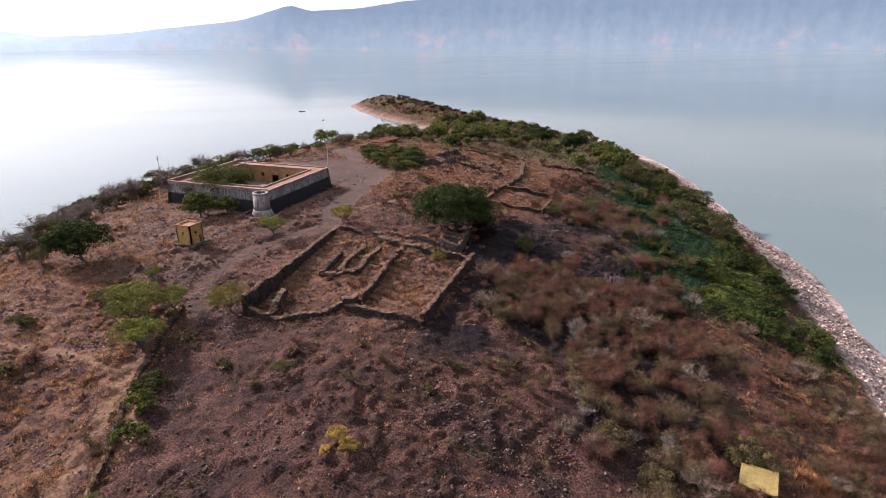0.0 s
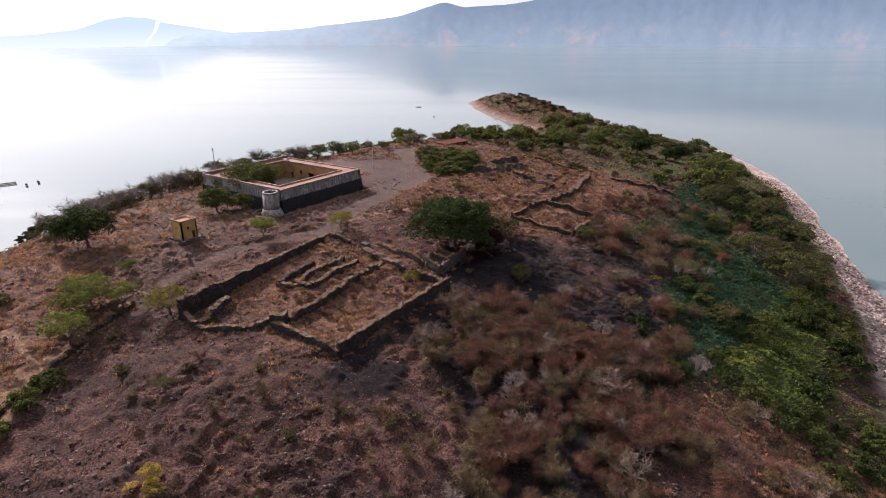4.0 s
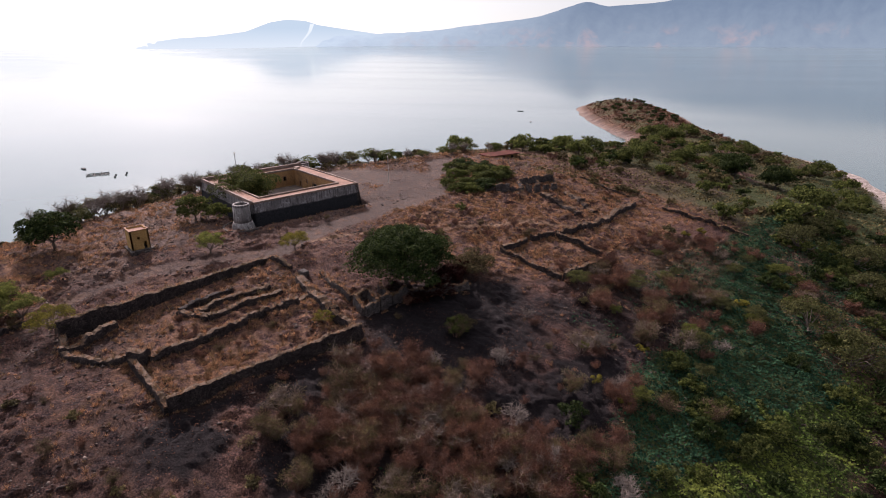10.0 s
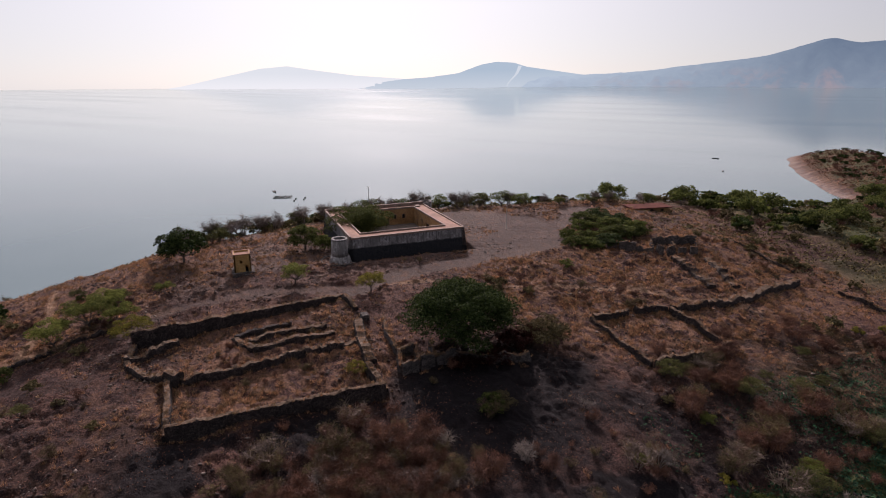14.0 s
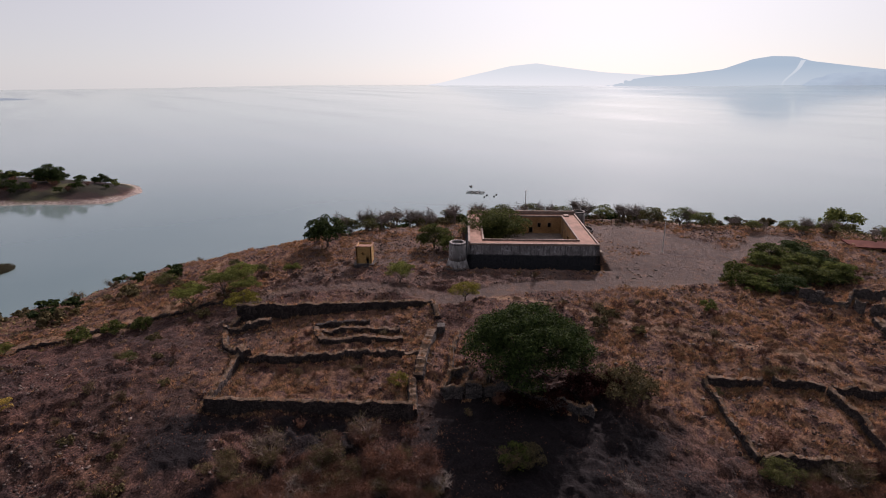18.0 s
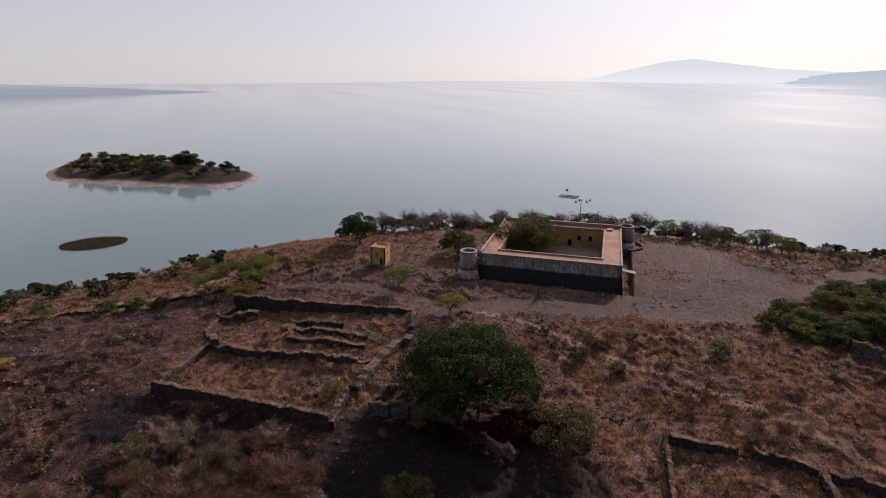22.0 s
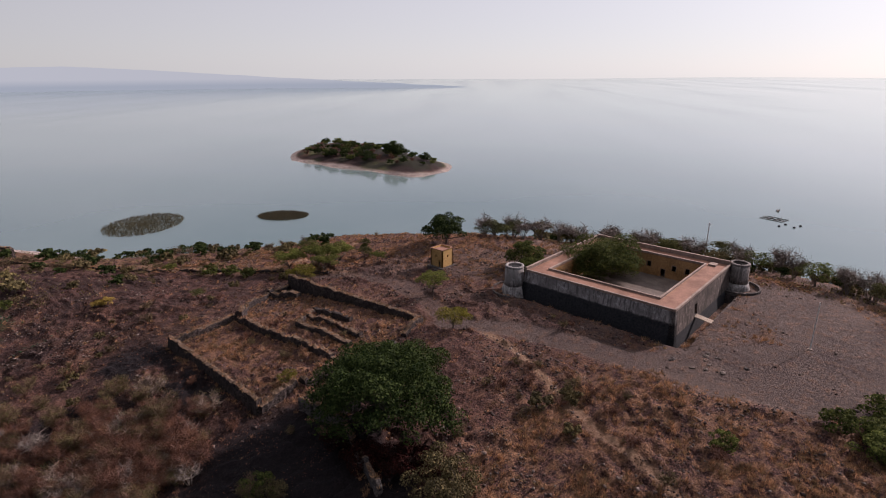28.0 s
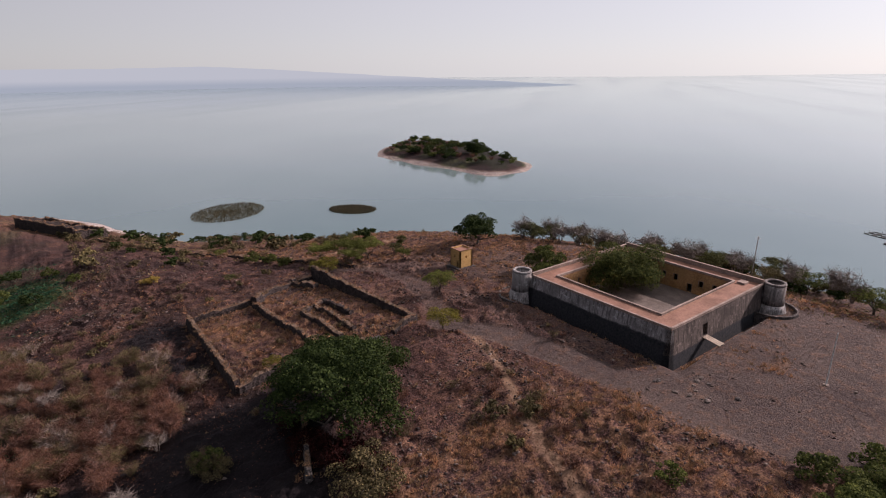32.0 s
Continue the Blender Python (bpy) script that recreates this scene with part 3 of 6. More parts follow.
# ---- ground, lake and far hills ----
def zones(x, y):
    """How much of each cover the ground has: dry grass, green, gravel, path, beach."""
    d = island_d(x, y) + (vnoise(x, y, 9, 5) - 0.5) * 4
    n1, n2 = fbm(x, y, 30, 21), fbm(x, y, 12, 22)
    north = sstep(150, 175, y + x * 0.2) * sstep(-20, -45, x) * sstep(300, 270, y)
    inside = sstep(4, 1, np.maximum(np.abs(x + 57) - 18, np.abs(y - 115) - 20))
    west = sstep(-100, -120, x)
    west = np.maximum(west, sstep(0, -6, x + 50 + 0.59 * (y - 14)) * sstep(102, 88, y))
    dry = np.clip(0.12 + 0.9 * north + 0.5 * inside + 0.75 * west + (n1 - 0.5) * 1.7 + 0.9 * sstep(42, 30, d) * sstep(0, 30, x) * sstep(150, 138, y), 0, 1)
    burnt = sstep(-45, -30, x) * sstep(80, 100, y) * sstep(200, 180, y) * sstep(25, 8, x)
    dry = dry * (1 - 0.65 * burnt)
    green = sstep(-5, 5, x - 12 + 0.2 * (y - 149) + (n2 - 0.5) * 22) * sstep(134, 152, y + (n2 - 0.5) * 20) * sstep(20, 30, d + 10 * sstep(210, 260, y))
    green = green * (1 - 0.8 * sstep(208, 222, y) * sstep(-3, 6, x + 1.8 - 0.49 * (270 - y) + (n2 - 0.5) * 16))
    green = np.maximum(green, sstep(-70, -30, x + (n2 - 0.5) * 50) * sstep(275, 300, y) * 0.95)
    green = np.maximum(green, 0.8 * sstep(8, 20, d) * sstep(300, 340, y) * sstep(0.35, 0.5, n2))
    green = np.maximum(green, 0.35 * sstep(0.55, 0.75, n2) * sstep(-30, 0, x))
    path = sstep(1.3, 0.5, along([(-86, 148), (-82, 160), (-76, 173), (-70, 185), (-66, 197.6), (-58, 212), (-48, 226), (-40, 238)], x, y) + (n2 - 0.5) * 1.4)
    path = np.maximum(path, 0.8 * sstep(2.2, 1.2, along([(-68, 50), (-83, 64), (-92, 86), (-93, 96)], x, y) + (n2 - 0.5) * 1.5))
    path = np.maximum(path, 0.8 * sstep(1.4, 0.6, along([(-83, 64), (-100, 66), (-130, 62)], x, y) + (n2 - 0.5) * 1.5))
    path = np.maximum(path, 0.75 * sstep(2.0, 1.0, along([(-54, 8), (-66, 30), (-74, 47), (-83, 63), (-89, 80)], x, y) + (n2 - 0.5) * 1.2))
    green = green * (1 - plaza(x, y))
    beach = sstep(15, 10, d + 9 * sstep(-40, -120, x)) * sstep(-3, 0, d + 3)
    green = np.maximum(green, sstep(17, 8, np.hypot(x + 2, (y - 36) * 0.8) + (n2 - 0.5) * 18))
    green = np.maximum(green, 0.3 * sstep(-30, -12, x + (n2 - 0.5) * 30) * sstep(190, 215, y) * sstep(300, 270, y) * sstep(0.42, 0.55, n1))
    char_shade = sstep(0.52, 0.66, fbm(x, y, 15, 24)) * sstep(-44, -34, x) * sstep(26, 12, x) * sstep(70, 95, y) * sstep(215, 190, y)
    # burnt patch spread over the big tree's shadow, that shadow painted in with it
    char_shade = np.maximum(char_shade, sstep(22, 13, np.hypot(x + 31, (y - 156) * 0.72) + (n2 - 0.5) * 12))
    char_shade = np.maximum(char_shade, 0.8 * sstep(20, 10, np.hypot(x + 9, (y - 196) * 0.8) + (n2 - 0.5) * 14))
    char_shade = np.maximum(char_shade, 0.35 * sstep(0.47, 0.6, fbm(x, y, 7, 26)) * sstep(-92, -80, x) * sstep(45, 55, y) * sstep(100, 90, y))
    char_shade = np.maximum(char_shade, 0.55 * sstep(0.5, 0.62, fbm(x, y, 6, 27)) * sstep(-40, -30, x) * sstep(150, 160, y)) * (1 - green)
    beach = beach * (1 - 0.55 * sstep(-40, -90, x))
    bare = 0.55 * sstep(-90, -102, x) * sstep(86, 100, y) * sstep(300, 280, y) * sstep(0.44, 0.56, fbm(x, y, 13, 32))
    return dry, green, np.maximum(plaza(x, y), bare), path * (1 - plaza(x, y)), beach, char_shade * 0.95


def thicket_edge(y):
    """Where the thicket begins, west to east."""
    return np.interp(y, [60, 70, 79, 99, 107, 116], [5, 0, -8, -11, -24, -32])


def ground_shade(x, y):
    """Ashy ground under the thicket with the shade between its bushes put into the colour, and weaker darkening in the
    field.
    """
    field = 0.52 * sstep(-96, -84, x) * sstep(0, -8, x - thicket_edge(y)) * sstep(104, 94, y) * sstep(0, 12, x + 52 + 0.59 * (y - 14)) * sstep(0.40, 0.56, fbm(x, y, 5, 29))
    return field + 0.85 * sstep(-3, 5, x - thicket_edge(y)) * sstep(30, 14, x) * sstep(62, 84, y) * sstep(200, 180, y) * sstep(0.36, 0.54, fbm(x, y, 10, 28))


def build_ground():
    xs = np.concatenate([np.arange(-460, -185, 6), np.arange(-185, -115, 1.5), np.arange(-115, 20, 0.42), np.arange(20, 80, 1.5), np.arange(80, 135, 6)])
    ys = np.concatenate([np.arange(-260, -10, 6), np.arange(-10, 52, 1.5), np.arange(52, 232, 0.42), np.arange(232, 250, 0.8), np.arange(250, 285, 1.5), np.arange(285, 905, 5)])
    gx, gy = np.meshgrid(xs, ys)
    z = ground_z(gx, gy)
    verts = np.stack([gx.ravel(), gy.ravel(), z.ravel()], 1)
    nx, ny = len(xs), len(ys)
    i = (np.arange(ny - 1)[:, None] * nx + np.arange(nx - 1)[None, :]).ravel()
    faces = np.stack([i, i + 1, i + nx + 1, i + nx], 1)
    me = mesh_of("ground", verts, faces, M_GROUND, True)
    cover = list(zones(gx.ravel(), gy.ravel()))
    cover[5] = np.maximum(cover[5], ground_shade(gx.ravel(), gy.ravel()) * (1 - cover[1]))
    for name, values in zip(("dry", "green", "gravel", "path", "beach", "char_shade"), cover):
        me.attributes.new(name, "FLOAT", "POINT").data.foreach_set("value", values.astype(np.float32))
    tagged(new("ground", me), "rocky brown island ground with dry grass and gravel", "ground", kind="structure")


def build_islet_ground():
    xs, ys = np.arange(-440, -275, 3.0), np.arange(-350, -70, 3.0)
    gx, gy = np.meshgrid(xs, ys)
    z = islet_z(gx, gy)
    nx, ny = len(xs), len(ys)
    i = (np.arange(ny - 1)[:, None] * nx + np.arange(nx - 1)[None, :]).ravel()
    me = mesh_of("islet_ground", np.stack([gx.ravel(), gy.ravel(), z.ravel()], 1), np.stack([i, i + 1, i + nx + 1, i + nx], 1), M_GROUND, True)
    d = shore_distance(ISLET, gx, gy).ravel()
    n = fbm(gx, gy, 20, 41).ravel()
    for name, v in (("dry", 0.7 * n), ("green", sstep(0.42, 0.6, n) * 0.8), ("gravel", d * 0), ("path", d * 0), ("beach", 0.7 * sstep(7, 3, d)), ("char_shade", 0.75 * sstep(5, 9, d) * sstep(0.36, 0.5, fbm(gx, gy, 30, 43)).ravel())):
        me.attributes.new(name, "FLOAT", "POINT").data.foreach_set("value", np.clip(v, 0, 1).astype(np.float32))
    tagged(new("islet_ground", me), "small low island with a stony rim in the lake", "island", kind="structure")


def islet_z(x, y):
    d = shore_distance(ISLET, x, y) + (vnoise(x, y, 14, 8) - 0.5) * 6
    return LAKE + np.where(d > 0, 0.2 + 8.5 * (1 - np.exp(-np.maximum(d, 0) / 26)), np.maximum(d, -30) * 0.12) + sstep(0, 10, d) * (fbm(x, y, 12, 9) - 0.5) * 1.6


build_ground()
build_islet_ground()


def build_lake():
    """The lake's sheet. Towards the distant shores in the south-west its rim lifts a little, for they lie beyond the model's edge."""
    yaw = np.radians(np.arange(0, 360, 2.0))
    deg = (np.degrees(yaw) + 180) % 360 - 180
    lift = 46 * sstep(72, 50, deg) * sstep(-100, -60, deg) + 22 * sstep(50, 72, deg) * sstep(125, 100, deg)
    radii = np.array([1.0, 300, 800, 1500, 1800, 2150, 2500, 2850, 3200, 3600, 4000, 4400, 4850])
    rise = np.clip((radii - 1500) / 2900, 0, 1) ** 1.2
    x = -20 - np.sin(yaw)[None] * radii[:, None]
    y = 120 + np.cos(yaw)[None] * radii[:, None]
    z = LAKE + rise[:, None] * lift[None]
    n, k = len(yaw), len(radii)
    i, j = np.meshgrid(np.arange(n), np.arange(k - 1))
    i, j = i.ravel(), j.ravel()
    nxt = (i + 1) % n
    me = mesh_of("water", np.stack([x.ravel(), y.ravel(), z.ravel()], 1), np.stack([j * n + i, j * n + nxt, (j + 1) * n + nxt, (j + 1) * n + i], 1)[:, ::-1], M_WATER, True)
    tagged(new("water", me), "calm pale lake water under haze", "water", kind="structure")


build_lake()


def far_hills(name, label, crest, radius, mat, seed, rows=14, depth=260, rough=0.12):
    """A range on the far shore: crest is a list of (yaw, height angle), seen from the middle of the walk."""
    crest = sorted(crest)
    yaw = np.array([c[0] for c in crest])
    el = np.array([c[1] for c in crest])
    a = np.linspace(yaw[0], yaw[-1], 420)
    e = np.interp(a, yaw, el)
    k = np.ones(5) / 5
    e = np.convolve(np.pad(e, 2, mode="edge"), k, "valid")
    top = 66 + radius * np.tan(np.radians(e))
    vs, fs = [], []
    for r in range(rows + 1):
        u = r / rows
        rad = radius + depth * (u - 1)
        ridge = 1 + rough * (1 - u) * (fbm(a * 3.2, np.full_like(a, u * 6.0), 4, seed, 4) - 0.5) * 3
        z = LAKE - 2 + (top + (fbm(a, a * 0, 1.3, seed + 3, 3) - 0.5) * rough * 60 - LAKE) * (u ** 0.9) * np.where(u < 1, ridge, 1)
        rr = np.radians(a)
        off = (fbm(a * 2.0, a * 0 + u * 2, 2.2, seed + 5) - 0.5) * depth * 0.9 * math.sin(math.pi * u)
        vs.append(np.stack([40 - np.sin(rr) * (rad + off), 110 + np.cos(rr) * (rad + off), z], 1))
    n = len(a)
    i = (np.arange(rows)[:, None] * n + np.arange(n - 1)[None, :]).ravel()
    me = mesh_of(name, np.concatenate(vs), np.stack([i, i + 1, i + n + 1, i + n], 1), mat, True)
    tagged(new(name, me), label, "hills", kind="structure")


# distance haze is put into each range's own glow colours
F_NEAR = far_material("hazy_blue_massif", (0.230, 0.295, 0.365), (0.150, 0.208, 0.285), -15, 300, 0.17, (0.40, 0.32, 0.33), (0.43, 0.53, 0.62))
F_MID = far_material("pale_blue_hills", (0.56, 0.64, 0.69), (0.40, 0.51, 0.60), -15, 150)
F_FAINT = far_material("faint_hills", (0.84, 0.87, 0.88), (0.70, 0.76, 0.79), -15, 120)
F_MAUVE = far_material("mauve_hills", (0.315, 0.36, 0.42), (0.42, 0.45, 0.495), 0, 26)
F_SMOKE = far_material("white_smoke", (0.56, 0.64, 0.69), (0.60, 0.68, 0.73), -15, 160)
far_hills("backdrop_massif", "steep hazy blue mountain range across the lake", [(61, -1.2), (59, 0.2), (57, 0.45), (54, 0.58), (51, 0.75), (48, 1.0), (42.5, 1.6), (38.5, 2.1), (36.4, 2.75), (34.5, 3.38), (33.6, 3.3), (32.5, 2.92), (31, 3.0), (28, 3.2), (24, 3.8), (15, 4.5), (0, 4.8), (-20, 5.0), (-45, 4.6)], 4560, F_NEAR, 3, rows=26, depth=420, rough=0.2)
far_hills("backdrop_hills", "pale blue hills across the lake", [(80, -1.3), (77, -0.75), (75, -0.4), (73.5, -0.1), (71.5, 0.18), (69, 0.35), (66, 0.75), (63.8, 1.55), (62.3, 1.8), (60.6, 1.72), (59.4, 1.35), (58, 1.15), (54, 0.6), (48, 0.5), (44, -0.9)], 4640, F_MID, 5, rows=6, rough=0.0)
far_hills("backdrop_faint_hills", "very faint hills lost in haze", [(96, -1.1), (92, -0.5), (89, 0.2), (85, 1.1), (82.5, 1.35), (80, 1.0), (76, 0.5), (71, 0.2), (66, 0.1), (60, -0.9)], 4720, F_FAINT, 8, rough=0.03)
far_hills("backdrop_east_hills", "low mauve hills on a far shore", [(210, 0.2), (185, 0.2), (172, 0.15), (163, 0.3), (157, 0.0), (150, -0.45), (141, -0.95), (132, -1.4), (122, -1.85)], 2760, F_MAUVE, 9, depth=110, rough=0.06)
plume = []
for i in range(15):
    u = i / 14
    a = radians(61.2 - 1.3 * u ** 1.4)
    for side in (-1, 1):
        w = (3 + 11 * u) * side + 10 * math.sin(u * 7)
        plume.append((40 - math.sin(a) * 4380 - math.cos(a) * w, 110 + math.cos(a) * 4380 - math.sin(a) * w, LAKE + 14 + 175 * u))
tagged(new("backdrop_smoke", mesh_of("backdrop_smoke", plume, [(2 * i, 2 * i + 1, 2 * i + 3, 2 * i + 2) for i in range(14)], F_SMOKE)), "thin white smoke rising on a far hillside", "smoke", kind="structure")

# ---- the fort ----
FX0, FX1, FY0, FY1, FB, FT = -148.3, -108.8, 145.0, 183.5, 13.5, 19.8
CX0, CX1, CY0, CY1 = -143.8, -113.5, 149.7, 178.1


def wall_with_openings(bm, start, end, z0, z1, thick, holes, batter=0.0):
    """A wall from start to end (its outer line; the thickness lies to its left), with holes as (from, to, sill, head)."""
    a, b = Vector((*start, 0)), Vector((*end, 0))
    ux = (b - a).normalized()
    uy = Vector((-ux.y, ux.x, 0))
    length = (b - a).length

    def block(s0, s1, h0, h1):
        k0, k1 = batter * (z1 - h0) / (z1 - z0), batter * (z1 - h1) / (z1 - z0)
        pts = []
        for h, k in ((h0, k0), (h1, k1)):
            for s, w in ((s0, -k), (s1, -k), (s1, thick), (s0, thick)):
                ext = 0 if 0 < s < length else (-k if s <= 0 else k)
                p = a + ux * (s + ext) + uy * w
                pts.append(bm.verts.new((p.x, p.y, h)))
        for f in ((3, 2, 1, 0), (4, 5, 6, 7), (0, 1, 5, 4), (1, 2, 6, 5), (2, 3, 7, 6), (3, 0, 4, 7)):
            bm.faces.new([pts[i] for i in f])

    at = 0.0
    for s0, s1, sill, head in sorted(holes):
        block(at, s0, z0, z1)
        if sill > z0:
            block(s0, s1, z0, sill)
        block(s0, s1, head, z1)
        at = s1
    block(at, length, z0, z1)
    return bm


def build_fort():
    fort = thing("fort", (FX0 + FX1) / 2, (FY0 + FY1) / 2, FB, "square walled fort with stained grey plaster and a red terrace", "fort")
    base = Matrix.Translation((-(FX0 + FX1) / 2, -(FY0 + FY1) / 2, -FB))

    def fit_in(name, bm, mat, label="", smooth=False, parent=None):
        bm.transform(base)
        return part(name, bm, mat, parent or fort, label, smooth)

    door = (12.1, 13.9, FB + 1.3, FB + 4.0)
    sides = [((FX1, FY0), (FX1, FY1), []), ((FX1, FY1), (FX0, FY1), [door]), ((FX0, FY1), (FX0, FY0), []), ((FX0, FY0), (FX1, FY0), [])]
    for a, b, holes in sides:
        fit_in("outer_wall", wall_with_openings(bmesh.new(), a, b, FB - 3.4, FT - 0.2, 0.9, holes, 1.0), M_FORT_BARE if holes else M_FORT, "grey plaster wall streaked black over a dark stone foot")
    # court walls with small windows and doors
    win = lambda s: (s - 0.55, s + 0.55, FB + 2.5, FB + 4.1)
    dor = lambda s: (s - 0.6, s + 0.6, FB + 0.3, FB + 2.6)
    west = [win(4), win(7.6), dor(10.5), win(14.6), win(18), dor(21), win(24.5)]
    south = [win(5), dor(9), win(13), dor(17.5), win(22), win(26)]
    north = [dor(5), win(10), (14, 17, FB + 0.3, FB + 3.4), win(21), dor(26)]
    east = [win(5), dor(9.5), win(14), win(18.5), dor(23)]
    for a, b, holes in (((CX0, CY1), (CX0, CY0), west), ((CX0, CY0), (CX1, CY0), south), ((CX1, CY0), (CX1, CY1), east), ((CX1, CY1), (CX0, CY1), north)):
        a, b = Vector(a), Vector(b)
        u = (b - a).normalized()
        o = Vector((u.y, -u.x)) * 0.5
        w = wall_with_openings(bmesh.new(), a + o, b + o, FB, FT - 0.2, 0.5, [h for h in holes if h[1] < (b - a).length - 0.5])
        wall = fit_in("court_wall", w, M_OCHRE, "ochre court wall with small square windows")
        n = Vector((-u.y, u.x))
        for h in holes:
            if h[1] < (b - a).length - 0.5:
                f = bmesh.new()
                for s0, s1, z0, z1 in ((h[0] - 0.12, h[0], h[2], h[3] + 0.12), (h[1], h[1] + 0.12, h[2], h[3] + 0.12), (h[0], h[1], h[3], h[3] + 0.12)):
                    p, q = a + u * s0 + n * 0.003, a + u * s1 + n * 0.06
                    box(f, min(p.x, q.x), min(p.y, q.y), z0, max(p.x, q.x), max(p.y, q.y), z1)
                fit_in("window_frame" if h[2] > FB + 1 else "door_frame", f, M_KERB, parent=wall)
    # terrace: four strips on top
    z0, z1 = FT - 0.2, FT + 0.05
    for x0, y0, x1, y1 in ((FX0, FY0, CX0, FY1), (CX1, FY0, FX1, FY1), (CX0, FY0, CX1, CY0), (CX0, CY1, CX1, FY1)):
        fit_in("terrace", box(bmesh.new(), x0 + 0.01, y0 + 0.01, z0, x1 - 0.01, y1 - 0.01, z1), M_TERRACE, "worn red tile terrace")
    for x0, y0, x1, y1, h in ((FX1 - 0.4, FY0, FX1 + 0.1, FY1, 0.35), (FX0, FY1 - 0.4, FX1, FY1 + 0.1, 0.35), (FX0 - 0.1, FY0, FX0 + 0.5, FY1, 1.15), (FX0, FY0 - 0.1, FX1, FY0 + 0.5, 0.85)):
        fit_in("parapet", box(bmesh.new(), x0, y0, z1 - 0.15, x1, y1, z1 + h), M_KERB, "pale parapet kerb")
    for x0, y0, x1, y1 in ((CX0 - 0.45, CY0 - 0.45, CX0, CY1 + 0.45), (CX1, CY0 - 0.45, CX1 + 0.45, CY1 + 0.45), (CX0, CY0 - 0.45, CX1, CY0), (CX0, CY1, CX1, CY1 + 0.45)):
        fit_in("court_kerb", box(bmesh.new(), x0, y0, z1 - 0.1, x1, y1, z1 + 0.45), M_KERB)
    fit_in("court_floor", box(bmesh.new(), CX0 - 4, CY0 - 4, FB - 0.5, CX1 + 4, CY1 + 4, FB + 0.28), M_COURT, "grey gravel court")
    # a low footing runs round the walls
    f, g = 2.2, 3.8
    fit_in("footing", box(bmesh.new(), FX1 + f, FY0 - 0.5, FB - 3.0, FX1 + f + 0.45, FY1 + g + 0.45, FB - 1.05), M_GREYSTONE)
    for i in range(14):
        x0 = FX0 + (FX1 + f - FX0) * i / 14
        x1 = FX0 + (FX1 + f - FX0) * (i + 1) / 14
        fit_in("footing", box(bmesh.new(), x0, FY1 + g, FB - 3.0, x1 - 0.02, FY1 + g + 0.45, float(rim_level((x0 + x1) / 2)) + 0.1), M_GREYSTONE)
    # planks slope from the gate down to the edge of the ditch
    slope = lambda v: FB + 1.26 - (v - FY1) * 0.15
    def board(x0, v0, x1, v1, drop, thick):
        bm = bmesh.new()
        pts = [bm.verts.new(p) for p in ((x0, v0, slope(v0) - drop - thick), (x1, v0, slope(v0) - drop - thick), (x1, v1, slope(v1) - drop - thick), (x0, v1, slope(v1) - drop - thick),
                                         (x0, v0, slope(v0) - drop), (x1, v0, slope(v0) - drop), (x1, v1, slope(v1) - drop), (x0, v1, slope(v1) - drop))]
        for f in ((3, 2, 1, 0), (4, 5, 6, 7), (0, 1, 5, 4), (1, 2, 6, 5), (2, 3, 7, 6), (3, 0, 4, 7)):
            bm.faces.new([pts[i] for i in f])
        return bm
    for i in range(10):
        v = FY1 + 0.35 + 0.40 * i
        fit_in("plank", board(FX1 - 14.0, v, FX1 - 12.0, v + 0.33, 0.0, 0.07), M_WOOD)
    for x in (FX1 - 13.8, FX1 - 12.5):
        fit_in("bridge_beam", board(x, FY1 + 0.3, x + 0.2, FY1 + 4.4, 0.07, 0.2), M_WOOD)
    # corner turrets with a rim, each in its own round ditch wall
    for cx, cy, a0, skin in ((FX1 + 0.1, FY0 - 3.3, 150, M_TURRET), (FX0 - 1.6, FY1 + 1.8, 330, M_TURRET_GREY)):
        bm = ring(bmesh.new(), [(2.62, FB + 1.7), (2.5, FB + 3.0), (2.42, FT + 0.4), (1.8, FT + 0.4), (1.8, FB + 1.7)], 36)
        bm.transform(Matrix.Translation((cx, cy, 0)))
        turret = fit_in("turret", bm, skin, "round plaster turret flaring at its foot", True)
        bm = ring(bmesh.new(), [(4.0, FB - 3.2), (3.7, FB - 1.2), (3.1, FB + 0.7), (2.75, FB + 1.75), (1.8, FB + 1.75), (1.8, FB - 3.2)], 36)
        bm.transform(Matrix.Translation((cx, cy, 0)))
        fit_in("flared_base", bm, M_TURRET, "pale flared plaster foot", True, parent=turret)
        bm = ring(bmesh.new(), [(2.45, FT + 0.35), (2.5, FT + 0.55), (2.4, FT + 0.8), (1.8, FT + 0.8), (1.7, FT + 0.35)], 36)
        bm.transform(Matrix.Translation((cx, cy, 0)))
        fit_in("rim", bm, skin, smooth=True, parent=turret)
        bm = ring(bmesh.new(), [(1.74, FT - 1.1), (1.74, FT - 0.9), (0.01, FT - 0.9), (0.01, FT - 1.1)], 24)
        bm.transform(Matrix.Translation((cx, cy, 0)))
        fit_in("turret_floor", bm, M_DARK, parent=turret)
        lip = max(gz(cx + 6.5 * math.cos(radians(a0 + k)), cy + 6.5 * math.sin(radians(a0 + k))) for k in (30, 115, 200)) + 0.2
        bm = ring(bmesh.new(), [(5.9, FB - 4), (5.9, lip), (5.4, lip), (5.45, FB - 4)], 30, a0 - 20, a0 + 250)
        bm.transform(Matrix.Translation((cx, cy, 0)))
        fit_in("ditch_wall", bm, M_GREYSTONE, "low round wall of a ditch")
    fit_in("roof_hatch", box(bmesh.new(), FX0 + 2.2, FY1 - 4.4, z1 - 0.02, FX0 + 4.4, FY1 - 2.6, z1 + 0.5), M_KERB)
    return fort


